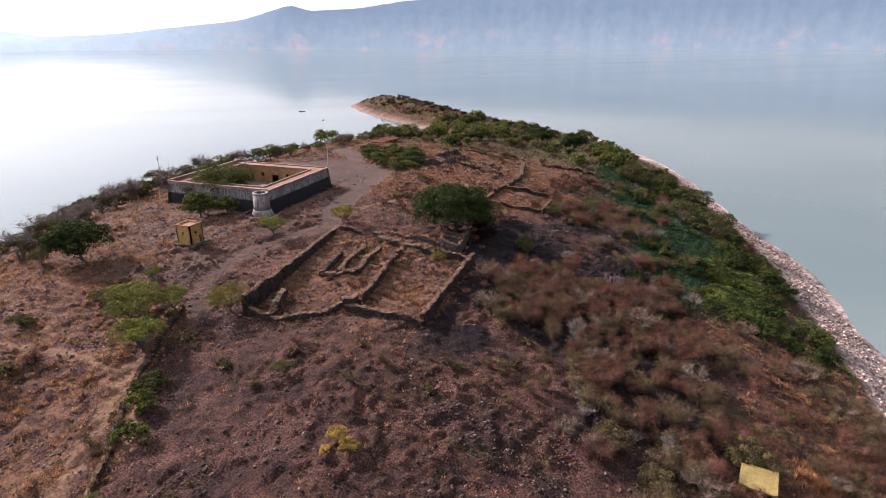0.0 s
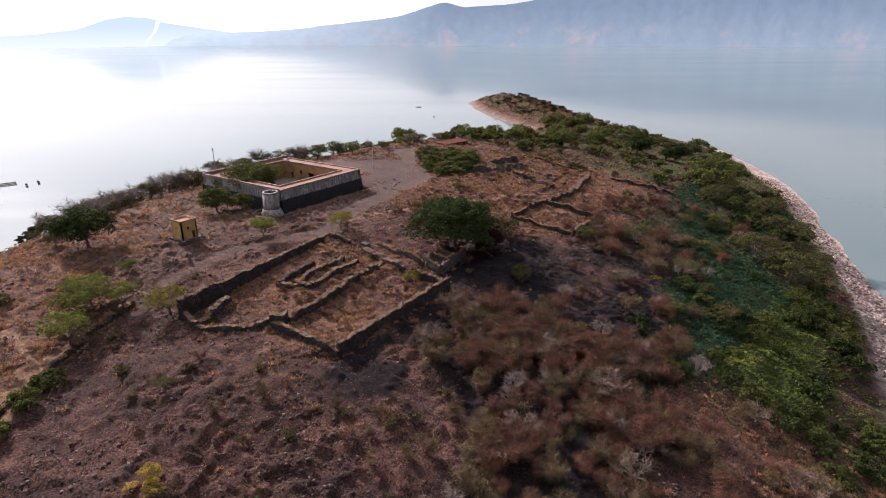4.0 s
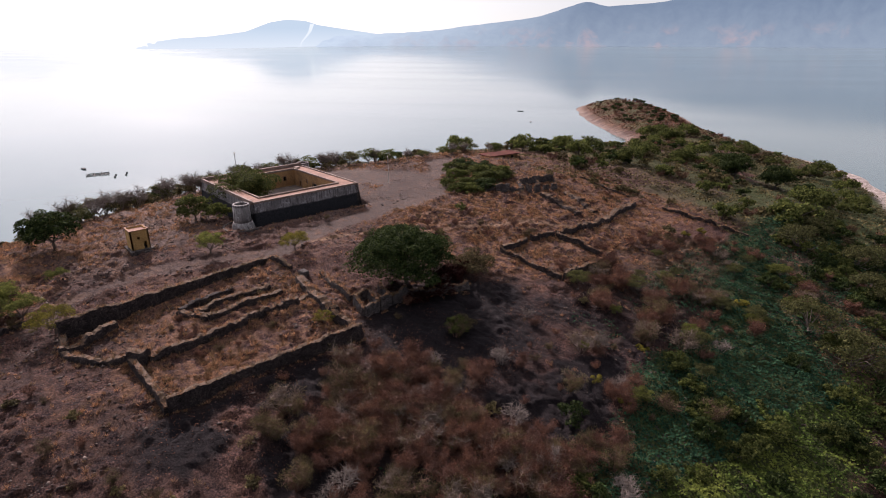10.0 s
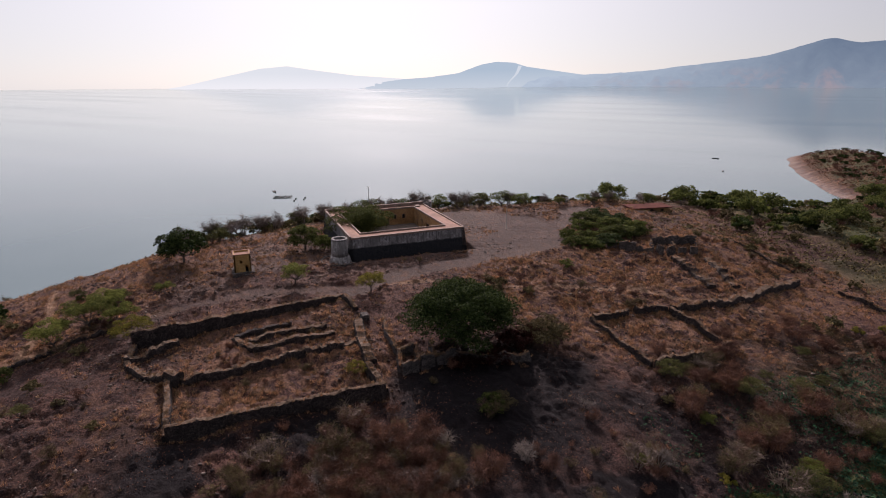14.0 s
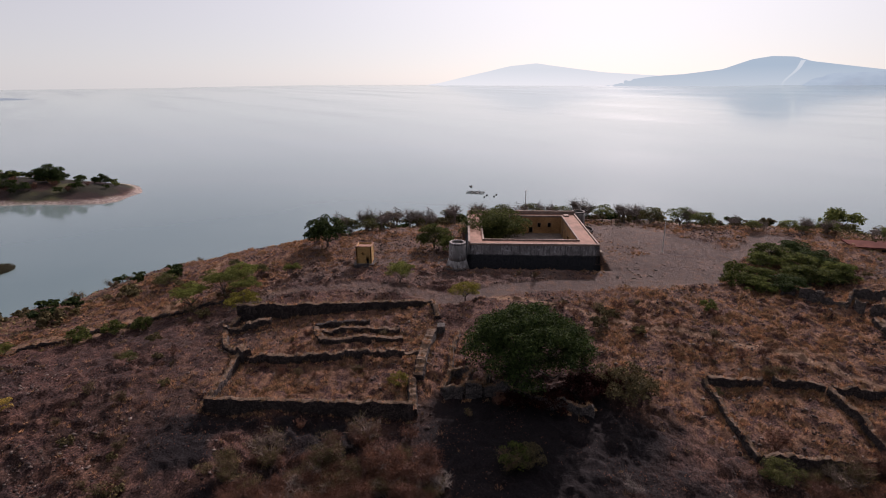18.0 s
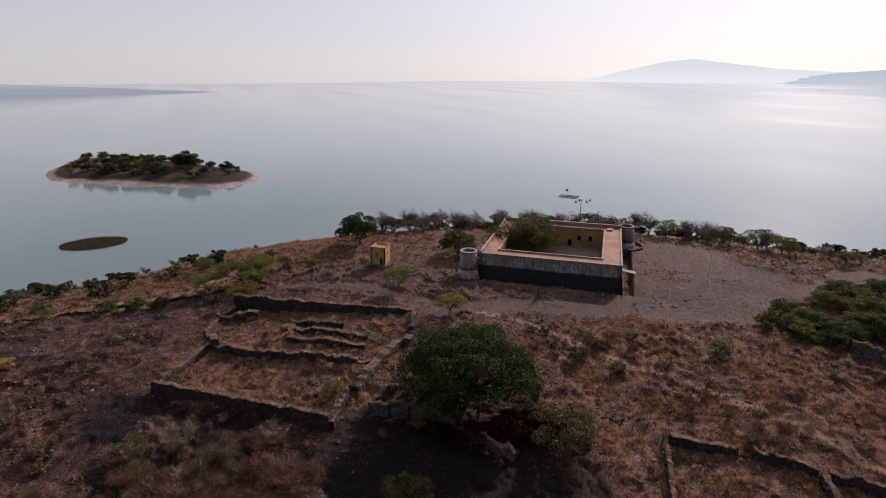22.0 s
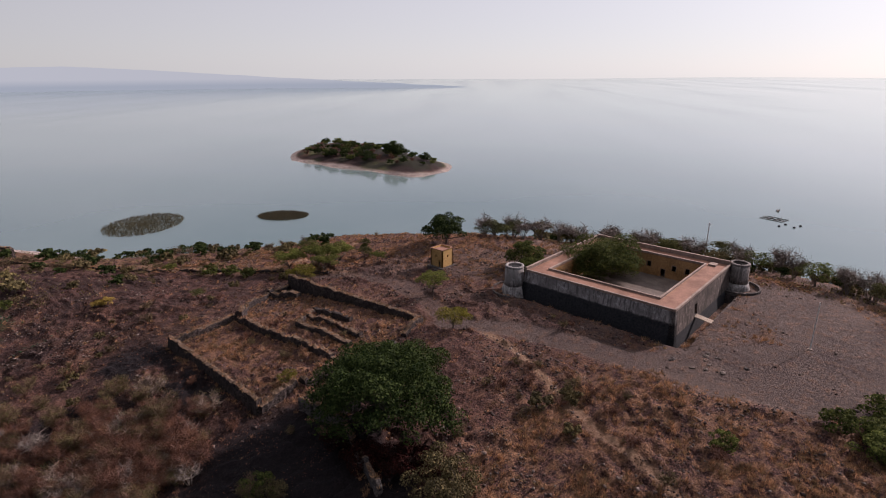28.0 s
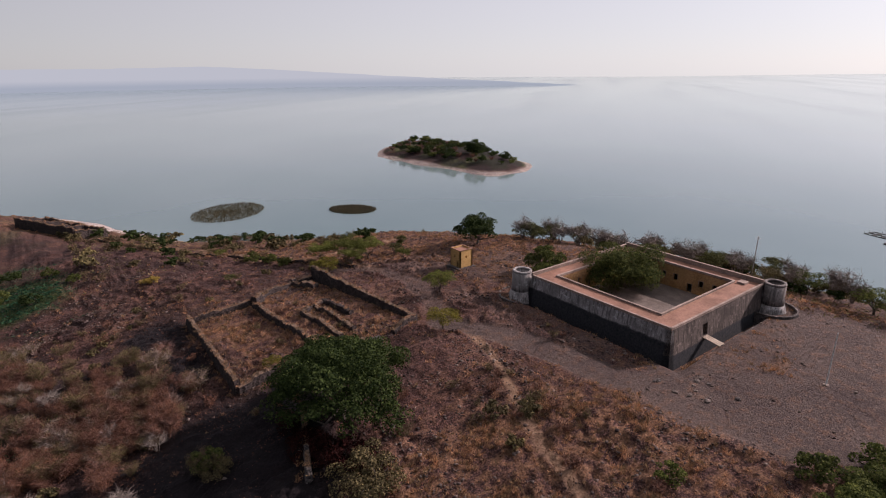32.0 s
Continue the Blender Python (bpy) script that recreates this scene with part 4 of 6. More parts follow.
build_fort()


# ---- ruined walls ----
WALL_TOPS = []

def rubble_wall(name, pts, height, thick, parent, mat, sink=1.2, seed=0, top=None, label=""):
    """One wall of laid rubble along a line: uneven top, bulging sides. The height is above the ground, or a level crest where top is given."""
    rnd = random.Random(seed)
    line = [Vector(p) for p in pts]
    stops, run = [], 0.0
    for a, b in zip(line, line[1:]):
        n = max(2, int((b - a).length / 0.55))
        for i in range(n):
            stops.append(a.lerp(b, i / n))
    stops.append(line[-1])
    o = parent.matrix_basis.translation
    rows, bm = [], bmesh.new()
    for i, p in enumerate(stops):
        d = (stops[min(i + 1, len(stops) - 1)] - stops[max(i - 1, 0)]).normalized()
        s = Vector((-d.y, d.x))
        g = gz(p.x, p.y)
        crest = (top if top is not None else g + height) + (noise.noise((p.x * 0.35, p.y * 0.35, seed)) * 0.55 + noise.noise((p.x * 1.7, p.y * 1.7, seed + 5)) * 0.22) * min(1.0, height / 1.5)
        crest = max(crest, g + 0.15)
        WALL_TOPS.append((p.x, p.y, crest, g, s.x, s.y))
        prof = []
        for w, h in ((-0.62, -sink), (-0.55, 0.35), (-0.48, 0.75), (-0.40, 1.0), (0.0, 1.04), (0.40, 1.0), (0.48, 0.75), (0.55, 0.35), (0.62, -sink)):
            z = g + h if h < 0 else g + (crest - g) * h
            q = p + s * (w * thick + rnd.uniform(-0.13, 0.13)) + d * rnd.uniform(-0.1, 0.1)
            prof.append(bm.verts.new((q.x - o.x, q.y - o.y, z + rnd.uniform(-0.12, 0.12) - o.z)))
        rows.append(prof)
    for a, b in zip(rows, rows[1:]):
        for j in range(len(a) - 1):
            bm.faces.new((a[j], a[j + 1], b[j + 1], b[j]))
    bm.faces.new(rows[0])
    bm.faces.new(rows[-1][::-1])
    bmesh.ops.recalc_face_normals(bm, faces=bm.faces[:])
    ob = part(name, bm, mat, parent, label)
    ob.data.materials.append(M_STONE_TOP)
    for p in ob.data.polygons:
        if p.normal.z > 0.7:
            p.material_index = 1
    return ob


ruin = thing("ruined_barracks", -57, 115, gz(-57, 115), "roofless ruin of dark rubble walls grown over with dry grass", "ruin")
for k, (pts, h, th, top) in enumerate((
    ([(-37.5, 96.5), (-37.5, 134.5)], 2.4, 1.1, 11.5), ([(-37.5, 96.5), (-47, 96.4), (-56, 96)], 1.5, 1.2, None), ([(-56, 96), (-60, 91), (-68, 87.5), (-74, 88.5)], 1.2, 1.3, None),
    ([(-75, 88), (-77, 112), (-79.5, 135.7)], 1.9, 1.3, 13.9), ([(-53.5, 98.5), (-57, 131)], 1.5, 1.3, None), ([(-56, 96), (-53.5, 98.5)], 2.4, 1.8, None),
    ([(-69, 87), (-71.5, 97.5)], 1.3, 1.8, None), ([(-79.5, 135.7), (-72, 137.5)], 1.0, 1.3, None), ([(-66, 136.5), (-57, 135), (-47, 134.5)], 1.3, 2.2, None),
    ([(-46, 133.5), (-37.5, 134.5)], 1.6, 1.6, None), ([(-68.5, 109), (-70, 121.5)], 1.3, 1.3, None), ([(-65, 111), (-66.8, 129)], 1.1, 1.3, None),
    ([(-61, 112.5), (-62.8, 130)], 1.1, 1.3, None), ([(-68.5, 109), (-65, 110.3), (-61, 112.5)], 0.8, 1.4, None), ([(-57, 131), (-58, 135)], 0.9, 1.3, None))):
    rubble_wall("wall", pts, h, th, ruin, M_STONE, seed=k, top=top)
bm = bmesh.new()
box(bm, -1.2, -0.9, -1.5, 1.2, 0.9, 0.9)
bmesh.ops.bevel(bm, geom=bm.edges[:], offset=0.12, segments=2, affect="EDGES")
blk = part("pier", bm, M_GREYSTONE, ruin, "pale square stone pier")
blk.location = (-10.2, 23.4, 13.0 - gz(-57, 115) - 0.9)

house = thing("ruined_stone_house", -46, 148, gz(-46, 148), "broken grey stone house walls under a spreading tree", "ruin")
for k, (pts, h, th) in enumerate((([(-43.0, 139.8), (-43.2, 143.4)], 2.5, 1.0), ([(-43.3, 143.9), (-43.5, 147.0)], 3.1, 1.0), ([(-43.5, 147.4), (-43.7, 151.8)], 2.1, 1.0), ([(-43.7, 151.8), (-41.5, 158), (-38, 167)], 1.6, 1.0),
                                  ([(-43.4, 139.6), (-49, 141)], 1.9, 0.9), ([(-43.8, 143.7), (-49, 145)], 2.7, 0.9), ([(-44, 147.3), (-50, 148.6)], 2.3, 0.8), ([(-49, 141), (-49.6, 144.6)], 2.4, 0.9), ([(-50.5, 141), (-58, 141)], 1.5, 0.9), ([(-58.6, 141.2), (-66, 142.5)], 1.0, 0.8))):
    rubble_wall("wall", pts, h, th, house, M_GREYSTONE, seed=40 + k)

pen = thing("ruined_enclosure", -38, 204, gz(-38, 204), "low ruined stone enclosure with dry grass inside", "ruin")
for k, (pts, h, th) in enumerate((([(-49, 190.6), (-38, 191), (-28.4, 191.4)], 1.3, 0.9), ([(-27.2, 191.4), (-27, 203), (-27.8, 213.4)], 2.7, 1.1), ([(-49, 191.2), (-48.7, 201.6)], 1.6, 1.0), ([(-48.4, 203.6), (-46.6, 212.4)], 1.6, 1.0),
                                  ([(-46.0, 212.9), (-38, 213.6), (-28.6, 213.6)], 1.7, 1.1), ([(-46.4, 213.6), (-45.2, 226)], 1.8, 1.0), ([(-45.4, 227), (-45.4, 240), (-47.5, 252), (-49, 264)], 1.5, 2.2))):
    rubble_wall("wall", pts, h, th, pen, M_STONE, seed=60 + k)

terrace_wall = thing("terrace_wall", -32, 271, gz(-32, 271), "long low terrace wall of dark rubble", "wall")
for k, (pts, h) in enumerate((([(-79, 273), (-67, 272), (-55, 270.5)], 0.8), ([(-41, 271), (-25, 271.5), (-12, 276)], 1.1))):
    rubble_wall("wall", pts, h, 0.9, terrace_wall, M_STONE, seed=70 + k)

shell = thing("roofless_stone_building", -82, 243, gz(-82, 243), "roofless stone building with broken gable walls", "ruin")
for k, (pts, h, th) in enumerate((([(-88.4, 226), (-86.8, 228.6)], 2.2, 0.9), ([(-86.4, 229.4), (-83, 233.4)], 3.0, 0.8), ([(-83, 233.4), (-79.6, 237.4)], 2.0, 0.8), ([(-79, 238.4), (-78.4, 240.4)], 2.5, 0.9), ([(-78, 241.8), (-77.2, 243.9)], 2.7, 0.9), ([(-76.6, 245.4), (-75.8, 247.6)], 2.6, 0.9),
                                  ([(-75.4, 249), (-74.6, 251.2)], 2.4, 0.9), ([(-86.6, 243), (-83.4, 249.5), (-80, 256)], 2.8, 0.7), ([(-80.4, 237.8), (-86.6, 242.6)], 2.0, 0.8), ([(-75.2, 251.6), (-79.6, 256)], 2.2, 0.8), ([(-80.5, 246), (-77.6, 244.6)], 2.2, 0.7))):
    rubble_wall("wall", pts, h, th, shell, M_GREYSTONE, seed=80 + k)
bank = thing("rubble_bank", -63, 240, gz(-63, 240), "overgrown bank of fallen dark rubble", "rubble")
for k, pts in enumerate(([(-73, 240), (-64, 239), (-54, 236)], [(-70, 251), (-61, 247), (-52, 243)])):
    rubble_wall("wall", pts, 1.0, 2.4, bank, M_STONE, seed=120 + k)

field_wall = thing("field_wall", -66, 40, gz(-66, 40), "long dark dry-stone wall beside a pale track", "wall")
for k, pts in enumerate(([(-30, -34), (-36, -20), (-50, 14)], [(-50, 14), (-62, 36), (-70, 48)], [(-70, 48), (-79, 61), (-85, 74), (-90, 86)])):
    rubble_wall("wall", pts, 0.9, 0.9, field_wall, M_STONE, seed=90 + k)

old = thing("old_roofless_hall", -14, -62, gz(-14, -62), "long roofless hall of very dark stone", "ruin")
for k, (pts, h) in enumerate((([(-4, -86), (-24, -42)], 5.0), ([(-24, -42), (-36, -47)], 4.0), ([(-36, -47), (-16, -92)], 4.5), ([(-4, -86), (-16, -92)], 4.0), ([(-11, -72), (-23, -77)], 4.6), ([(-17, -57), (-29, -62)], 4.6))):
    rubble_wall("wall", pts, h, 1.0, old, M_STONE, seed=100 + k)


# ---- small house, red-roofed building, masts ----
def build_hut():
    x, y = -111.5, 113.5
    g = gz(x, y)
    hut = thing("small_house", x, y, g, "small flat-roofed ochre house on a stone plinth", "house", turn=0)
    part("plinth", box(bmesh.new(), -3.0, -3.0, -1.5, 3.3, 3.3, 0.7), M_GREYSTONE, hut, "rough grey stone plinth")
    holes = {0: [(1.6, 2.3, 3.4, 4.2), (3.0, 3.8, 0.7, 2.7)], 1: [(2.0, 2.6, 3.4, 4.2)], 2: [(1.7, 2.3, 3.4, 4.2)], 3: [(1.8, 2.4, 3.4, 4.2)]}
    c = [(2.3, -2.3), (2.3, 2.3), (-2.3, 2.3), (-2.3, -2.3)]
    for i in range(4):
        part("wall", wall_with_openings(bmesh.new(), c[i], c[(i + 1) % 4], 0.7, 6.0, 0.35, holes[i]), M_YELLOWWALL, hut)
    part("roof", box(bmesh.new(), -2.28, -2.28, 5.5, 2.28, 2.28, 5.65), M_TERRACE, hut, "reddish flat roof")
    for x0, y0, x1, y1 in ((-2.45, -2.45, 2.45, -2.1), (-2.45, 2.1, 2.45, 2.45), (-2.45, -2.1, -2.1, 2.1), (2.1, -2.1, 2.45, 2.1)):
        part("coping", box(bmesh.new(), x0, y0, 5.98, x1, y1, 6.12), M_TERRACE, hut)
    part("step", box(bmesh.new(), 3.3, 0.2, -1.2, 4.2, 2.2, 0.35), M_GREYSTONE, hut)


build_hut()


def build_red_roof():
    g = gz(-129, 279) - 1.2
    b = thing("red_roofed_building", -129, 279, g, "long low building with a flat red roof", "building", turn=80)
    part("wall", box(bmesh.new(), -8, -3.5, -4.5, 8, 3.5, 2.5), M_OCHRE, b)
    part("roof", box(bmesh.new(), -9.4, -4.3, 2.5, 9.4, 4.3, 2.85), M_RED, b, "flat red roof")
    for s in (-5, 0, 5):
        w = part("window", box(bmesh.new(), s - 0.7, -3.56, 0.8, s + 0.7, -3.5, 2.0), M_DARK, b)
        part("sill", box(bmesh.new(), s - 0.8, -3.66, 0.7, s + 0.8, -3.5, 0.79), M_KERB, w)


build_red_roof()
g = gz(-122.5, 207)
flagpole = thing("flagpole", -122.5, 207, g, "tall bare pale flagpole on the gravel", "flagpole")
part("pole", tube(bmesh.new(), (0, 0, -0.3), (0, 0, 10.5), 0.13, 0.09, 10), M_METAL, flagpole)
part("base", ring(bmesh.new(), [(0.5, -0.3), (0.5, 0.15), (0.08, 0.2), (0.08, -0.3)], 16), M_KERB, flagpole)
part("truck", ring(bmesh.new(), [(0.01, 10.45), (0.12, 10.5), (0.12, 10.62), (0.01, 10.68)], 10), M_METAL, flagpole)
g = gz(-176, 169)
mast = thing("lamp_mast", -176, 169, g, "thin grey lamp mast with small crossbars at its top", "mast")
part("pole", tube(bmesh.new(), (0, 0, -0.3), (0, 0, 13.5), 0.2, 0.13, 8), M_METAL, mast)
# plain crossbars stand in for the mast's lamp head
for zz, a in ((13.3, 30), (12.9, 120), (12.3, 40)):
    part("crossbar", tube(bmesh.new(), (-0.7 * math.cos(radians(a)), -0.7 * math.sin(radians(a)), zz), (0.7 * math.cos(radians(a)), 0.7 * math.sin(radians(a)), zz), 0.06, 0.06, 6), M_METAL, mast)

# ---- trees and bushes ----
def leaf_cloud(rng, centres, radii, count, size, flat=0.75, thin=0.55):
    """Small leaf quads in clumps: each clump a shaken shell of leaves."""
    centres, radii = np.asarray(centres, float), np.asarray(radii, float)
    which = rng.choice(len(centres), count, p=radii ** 2 / np.sum(radii ** 2))
    d = rng.normal(size=(count, 3))
    d /= np.linalg.norm(d, axis=1)[:, None]
    d[:, 2] = np.where(d[:, 2] < -0.35, -d[:, 2], d[:, 2])
    r = radii[which] * (0.72 + 0.34 * rng.random(count) ** 0.6)
    p = centres[which] + d * r[:, None] * np.array([1, 1, flat])
    n = d + rng.normal(size=(count, 3)) * 0.6
    n /= np.linalg.norm(n, axis=1)[:, None]
    u = np.cross(n, rng.normal(size=(count, 3)))
    u /= np.linalg.norm(u, axis=1)[:, None]
    v = np.cross(n, u)
    s = size * (0.6 + 0.8 * rng.random(count))[:, None]
    quad = np.stack([p - u * s, p + v * s * thin, p + u * s, p - v * s * thin], 1).reshape(-1, 3)
    return quad, np.arange(count * 4).reshape(-1, 4)


def limbs(rng, tips, foot=(0, 0, -0.4), trunk=0.3, fork=0.35):
    """A trunk that forks to each of the tips."""
    bm = bmesh.new()
    tips = [Vector(t) for t in tips]
    mean = sum(tips, Vector()) / len(tips)
    split = Vector(foot).lerp(Vector((mean.x * 0.5, mean.y * 0.5, mean.z)), fork)
    tube(bm, foot, split, trunk, trunk * 0.7, 7)
    for t in tips:
        mid = split.lerp(t, 0.5) + Vector(rng.normal(size=3) * 0.12 * (t - split).length)
        tube(bm, split, mid, trunk * 0.45, trunk * 0.28, 5)
        tube(bm, mid, t, trunk * 0.28, trunk * 0.08, 4)
    return bm


def tree_meshes(name, seed, height, spread, clumps, leaves, size, leaf_mat, trunk=0.3, flat=0.7, low=0.35, lump=0.13):
    """Trunk and crown meshes of one tree, foot at the origin."""
    rng = np.random.default_rng(seed)
    c, r = [], []
    for i in range(clumps):
        a, q = rng.random() * 6.283, math.sqrt(rng.random())
        rad = spread * (lump + 0.17 * rng.random())
        reach = max(spread - rad, 0.1) * q
        dome = math.sqrt(max(0.0, 1 - (reach / spread) ** 2))
        z = height * (low + (1 - low) * dome * (0.35 + 0.65 * rng.random())) - rad * flat * 0.8
        c.append((math.cos(a) * reach * (0.85 + 0.3 * rng.random()), math.sin(a) * reach, max(z, height * low * 0.8)))
        r.append(rad)
    bm = limbs(rng, c[:min(len(c), 9)], trunk=trunk)
    me_t = bpy.data.meshes.new(name + "_trunk")
    bm.to_mesh(me_t)
    bm.free()
    me_t.materials.append(M_BARK)
    v, f = leaf_cloud(rng, c, r, leaves, size, flat)
    return me_t, mesh_of(name + "_crown", v, f, leaf_mat)


def lobed_tree(name, seed, height, spread, lobes, leaves, size, leaf_mat, trunk=0.5):
    """A broad old tree: several rounded lobes of leaf clumps with dark gaps between them."""
    rng = np.random.default_rng(seed)
    tips, c, r = [], [], []
    for i in range(lobes):
        a, q = i * 2.4 + rng.normal(0, 0.25), math.sqrt((i + 0.5) / lobes)
        lobe = spread * rng.uniform(0.24, 0.36)
        reach = (spread - lobe * 0.8) * q
        z = height * (0.20 + 0.60 * math.sqrt(max(0.0, 1 - q * q)) + rng.uniform(-0.07, 0.07))
        tip = np.array([math.cos(a) * reach, math.sin(a) * reach, z])
        tips.append(tuple(tip))
        for j in range(11):
            d = rng.normal(size=3)
            d /= np.linalg.norm(d)
            d[2] = abs(d[2]) * 0.8 - 0.15
            c.append(tuple(tip + d * lobe * rng.uniform(0.55, 0.95)))
            r.append(lobe * rng.uniform(0.30, 0.50))
    bm = limbs(rng, tips, trunk=trunk)
    me_t = bpy.data.meshes.new(name + "_trunk")
    bm.to_mesh(me_t)
    bm.free()
    me_t.materials.append(M_BARK)
    v, f = leaf_cloud(rng, c, r, leaves, size, 0.85)
    return me_t, mesh_of(name + "_crown", v, f, leaf_mat)


def bare_meshes(name, seed, height, spread, twigs, mat, leaves=0, leaf_mat=None, size=0.2):
    """A leafless shrub or tree: stems that fork three times into thin twigs."""
    rng = np.random.default_rng(seed)
    bm = bmesh.new()
    ends = []
    for i in range(6):
        a = rng.random() * 6.283
        k = Vector((math.cos(a) * spread * 0.45 * rng.random(), math.sin(a) * spread * 0.45 * rng.random(), height * (0.3 + 0.15 * rng.random())))
        tube(bm, (0.15 * math.cos(a), 0.15 * math.sin(a), -0.3), k, 0.09, 0.06, 4)
        for j in range(4):
            b = a + rng.normal() * 0.9
            e = k + Vector((math.cos(b) * spread * 0.35, math.sin(b) * spread * 0.35, height * (0.12 + 0.3 * rng.random())))
            tube(bm, k, e, 0.055, 0.03, 3)
            ends.append((k, e))
    for i in range(twigs):
        k, e = ends[rng.integers(len(ends))]
        p = k.lerp(e, 0.3 + 0.7 * rng.random())
        d = Vector(rng.normal(size=3))
        d.z = abs(d.z) * 0.7
        q = p + d.normalized() * spread * (0.2 + 0.25 * rng.random())
        w = Vector(rng.normal(size=3)).cross(d).normalized() * (0.02 + 0.006 * spread)
        bm.faces.new([bm.verts.new(p - w), bm.verts.new(p + w), bm.verts.new(q)])
    me = bpy.data.meshes.new(name + "_stems")
    bm.to_mesh(me)
    bm.free()
    me.materials.append(mat)
    crown = None
    if leaves:
        c = [tuple(e) for _, e in ends]
        clumps = c + [(e[0] * 0.6, e[1] * 0.6, e[2] * 0.55) for e in c]
        sizes = spread * rng.uniform(0.16, 0.34, len(clumps))
        v, f = fuzz(rng, clumps, sizes * 1.3, leaves // 4, size * 0.25)
        v2, f2 = leaf_cloud(rng, clumps, sizes, leaves, size, 0.9, 0.4)
        tri = np.concatenate([f2[:, [0, 1, 2]], f2[:, [0, 2, 3]]])
        v, f = np.concatenate([v, v2]), np.concatenate([f, tri + len(v)])
        crown = mesh_of(name + "_crown", v, f, leaf_mat)
    return me, crown


def fuzz(rng, centres, radii, count, width):
    """Fine dry shoots standing out all round each clump."""
    centres, radii = np.asarray(centres, float), np.asarray(radii, float)
    which = rng.integers(len(centres), size=count)
    d = rng.normal(size=(count, 3)) + np.array([0, 0, 0.45])
    d /= np.linalg.norm(d, axis=1)[:, None]
    r = radii[which][:, None]
    foot = centres[which] + d * r * (0.15 + 0.5 * rng.random((count, 1)))
    tip = foot + (d + rng.normal(size=(count, 3)) * 0.45) * r * (0.3 + 0.5 * rng.random((count, 1)))
    s = np.cross(d, rng.normal(size=(count, 3)))
    s *= width / np.linalg.norm(s, axis=1)[:, None]
    return np.stack([foot - s, foot + s, tip], 1).reshape(-1, 3), np.arange(count * 3).reshape(-1, 3)


def plant(kind, meshes, x, y, label, category, scale=1.0, turn=0.0, z=None, group="", squash=1.0):
    stem, crown = meshes
    z = gz(x, y) if z is None else z
    ob = new(kind)
    ob.matrix_basis = pose(x, y, z - 0.1, 0, 0, turn) @ Matrix.Diagonal((scale, scale, scale * squash, 1))
    tagged(ob, label, category, group)
    for name, me in (("trunk" if "tree" in kind else "stem", stem), ("crown", crown)):
        if me:
            o = new(name, me)
            o.parent = ob
    return ob


rnd = random.Random(11)
BIG = lobed_tree("big", 1, 12.0, 11.4, 36, 52000, 0.19, L_DARK, 0.55)
COURT = tree_meshes("court", 2, 8.0, 6.6, 60, 26000, 0.12, L_GREEN, 0.4, 0.85, 0.04)
FARTREE = [tree_meshes("far%d" % i, 60 + i, 7.0, 5.5, 34, 1200, 0.38, m, 0.3, 0.7, 0.2) for i, m in enumerate((L_DARK, L_GREY, L_GREEN))]
BROW = [tree_meshes("brow%d" % i, 160 + i, 6.2, 5.2, 30, 2600, 0.17, m, 0.26, 0.6, 0.34) for i, m in enumerate((L_OLIVE, L_GREY, L_GREEN))]
BROAD = [tree_meshes("broad%d" % i, 10 + i, 7.0, 5.5, 44, 6500, 0.20, m, 0.3, 0.7, 0.2) for i, m in enumerate((L_DARK, L_GREEN, L_GREEN))]
FEATHER = [tree_meshes("feather%d" % i, 20 + i, 5.5, 4.6, 34, 7000, 0.10, m, 0.22, 0.55, 0.4) for i, m in enumerate((L_FRESH, L_LIGHT, L_OLIVE))]
GREENBUSH = [tree_meshes("greenbush%d" % i, 30 + i, 3.2, 2.9, 26, 1250, 0.2, m, 0.12, 0.75, 0.12) for i, m in enumerate((L_DARK, L_GREEN, L_LIGHT))]
DRYBUSH = [bare_meshes("drybush%d" % i, 40 + i, 2.6, 2.2, 260, M_DRYTWIG, 4200, m, 0.042) for i, m in enumerate((L_BROWN, L_BROWN, L_GREY))]
DRYBUSH.append(bare_meshes("drybush3", 44, 2.8, 2.5, 420, M_TWIG, 700, L_GREY, 0.07))
SNAG = [bare_meshes("snag%d" % i, 46 + i, 4.2, 3.6, 300, M_GREYTWIG) for i in range(3)]
FARBUSH = [tree_meshes("farbush%d" % i, 70 + i, 3.2, 2.9, 16, 420, 0.36, m, 0.12, 0.75, 0.15) for i, m in enumerate((L_DARK, L_GREEN, L_GREY, L_LIGHT))]
FARDRY = [bare_meshes("fardry%d" % i, 80 + i, 2.6, 2.3, 100, M_DRYTWIG, 420, m, 0.14) for i, m in enumerate((L_BROWN, L_GREY))]
MAROONBUSH = tree_meshes("maroonbush", 91, 3.6, 4.2, 30, 4200, 0.15, L_MAROON, 0.15, 0.75, 0.1)
GOLDBUSH = tree_meshes("goldbush", 92, 3.0, 2.6, 22, 2600, 0.11, L_GOLD, 0.1, 0.8, 0.1)
GREYBUSH = tree_meshes("greybush", 90, 5.0, 4.6, 34, 6500, 0.13, L_GREY, 0.2, 0.75, 0.1)
BARE = [bare_meshes("bare%d" % i, 50 + i, 6.0, 4.2, 560, M_GREYTWIG, lv, L_GREY, 0.09) for i, lv in enumerate((0, 420))]

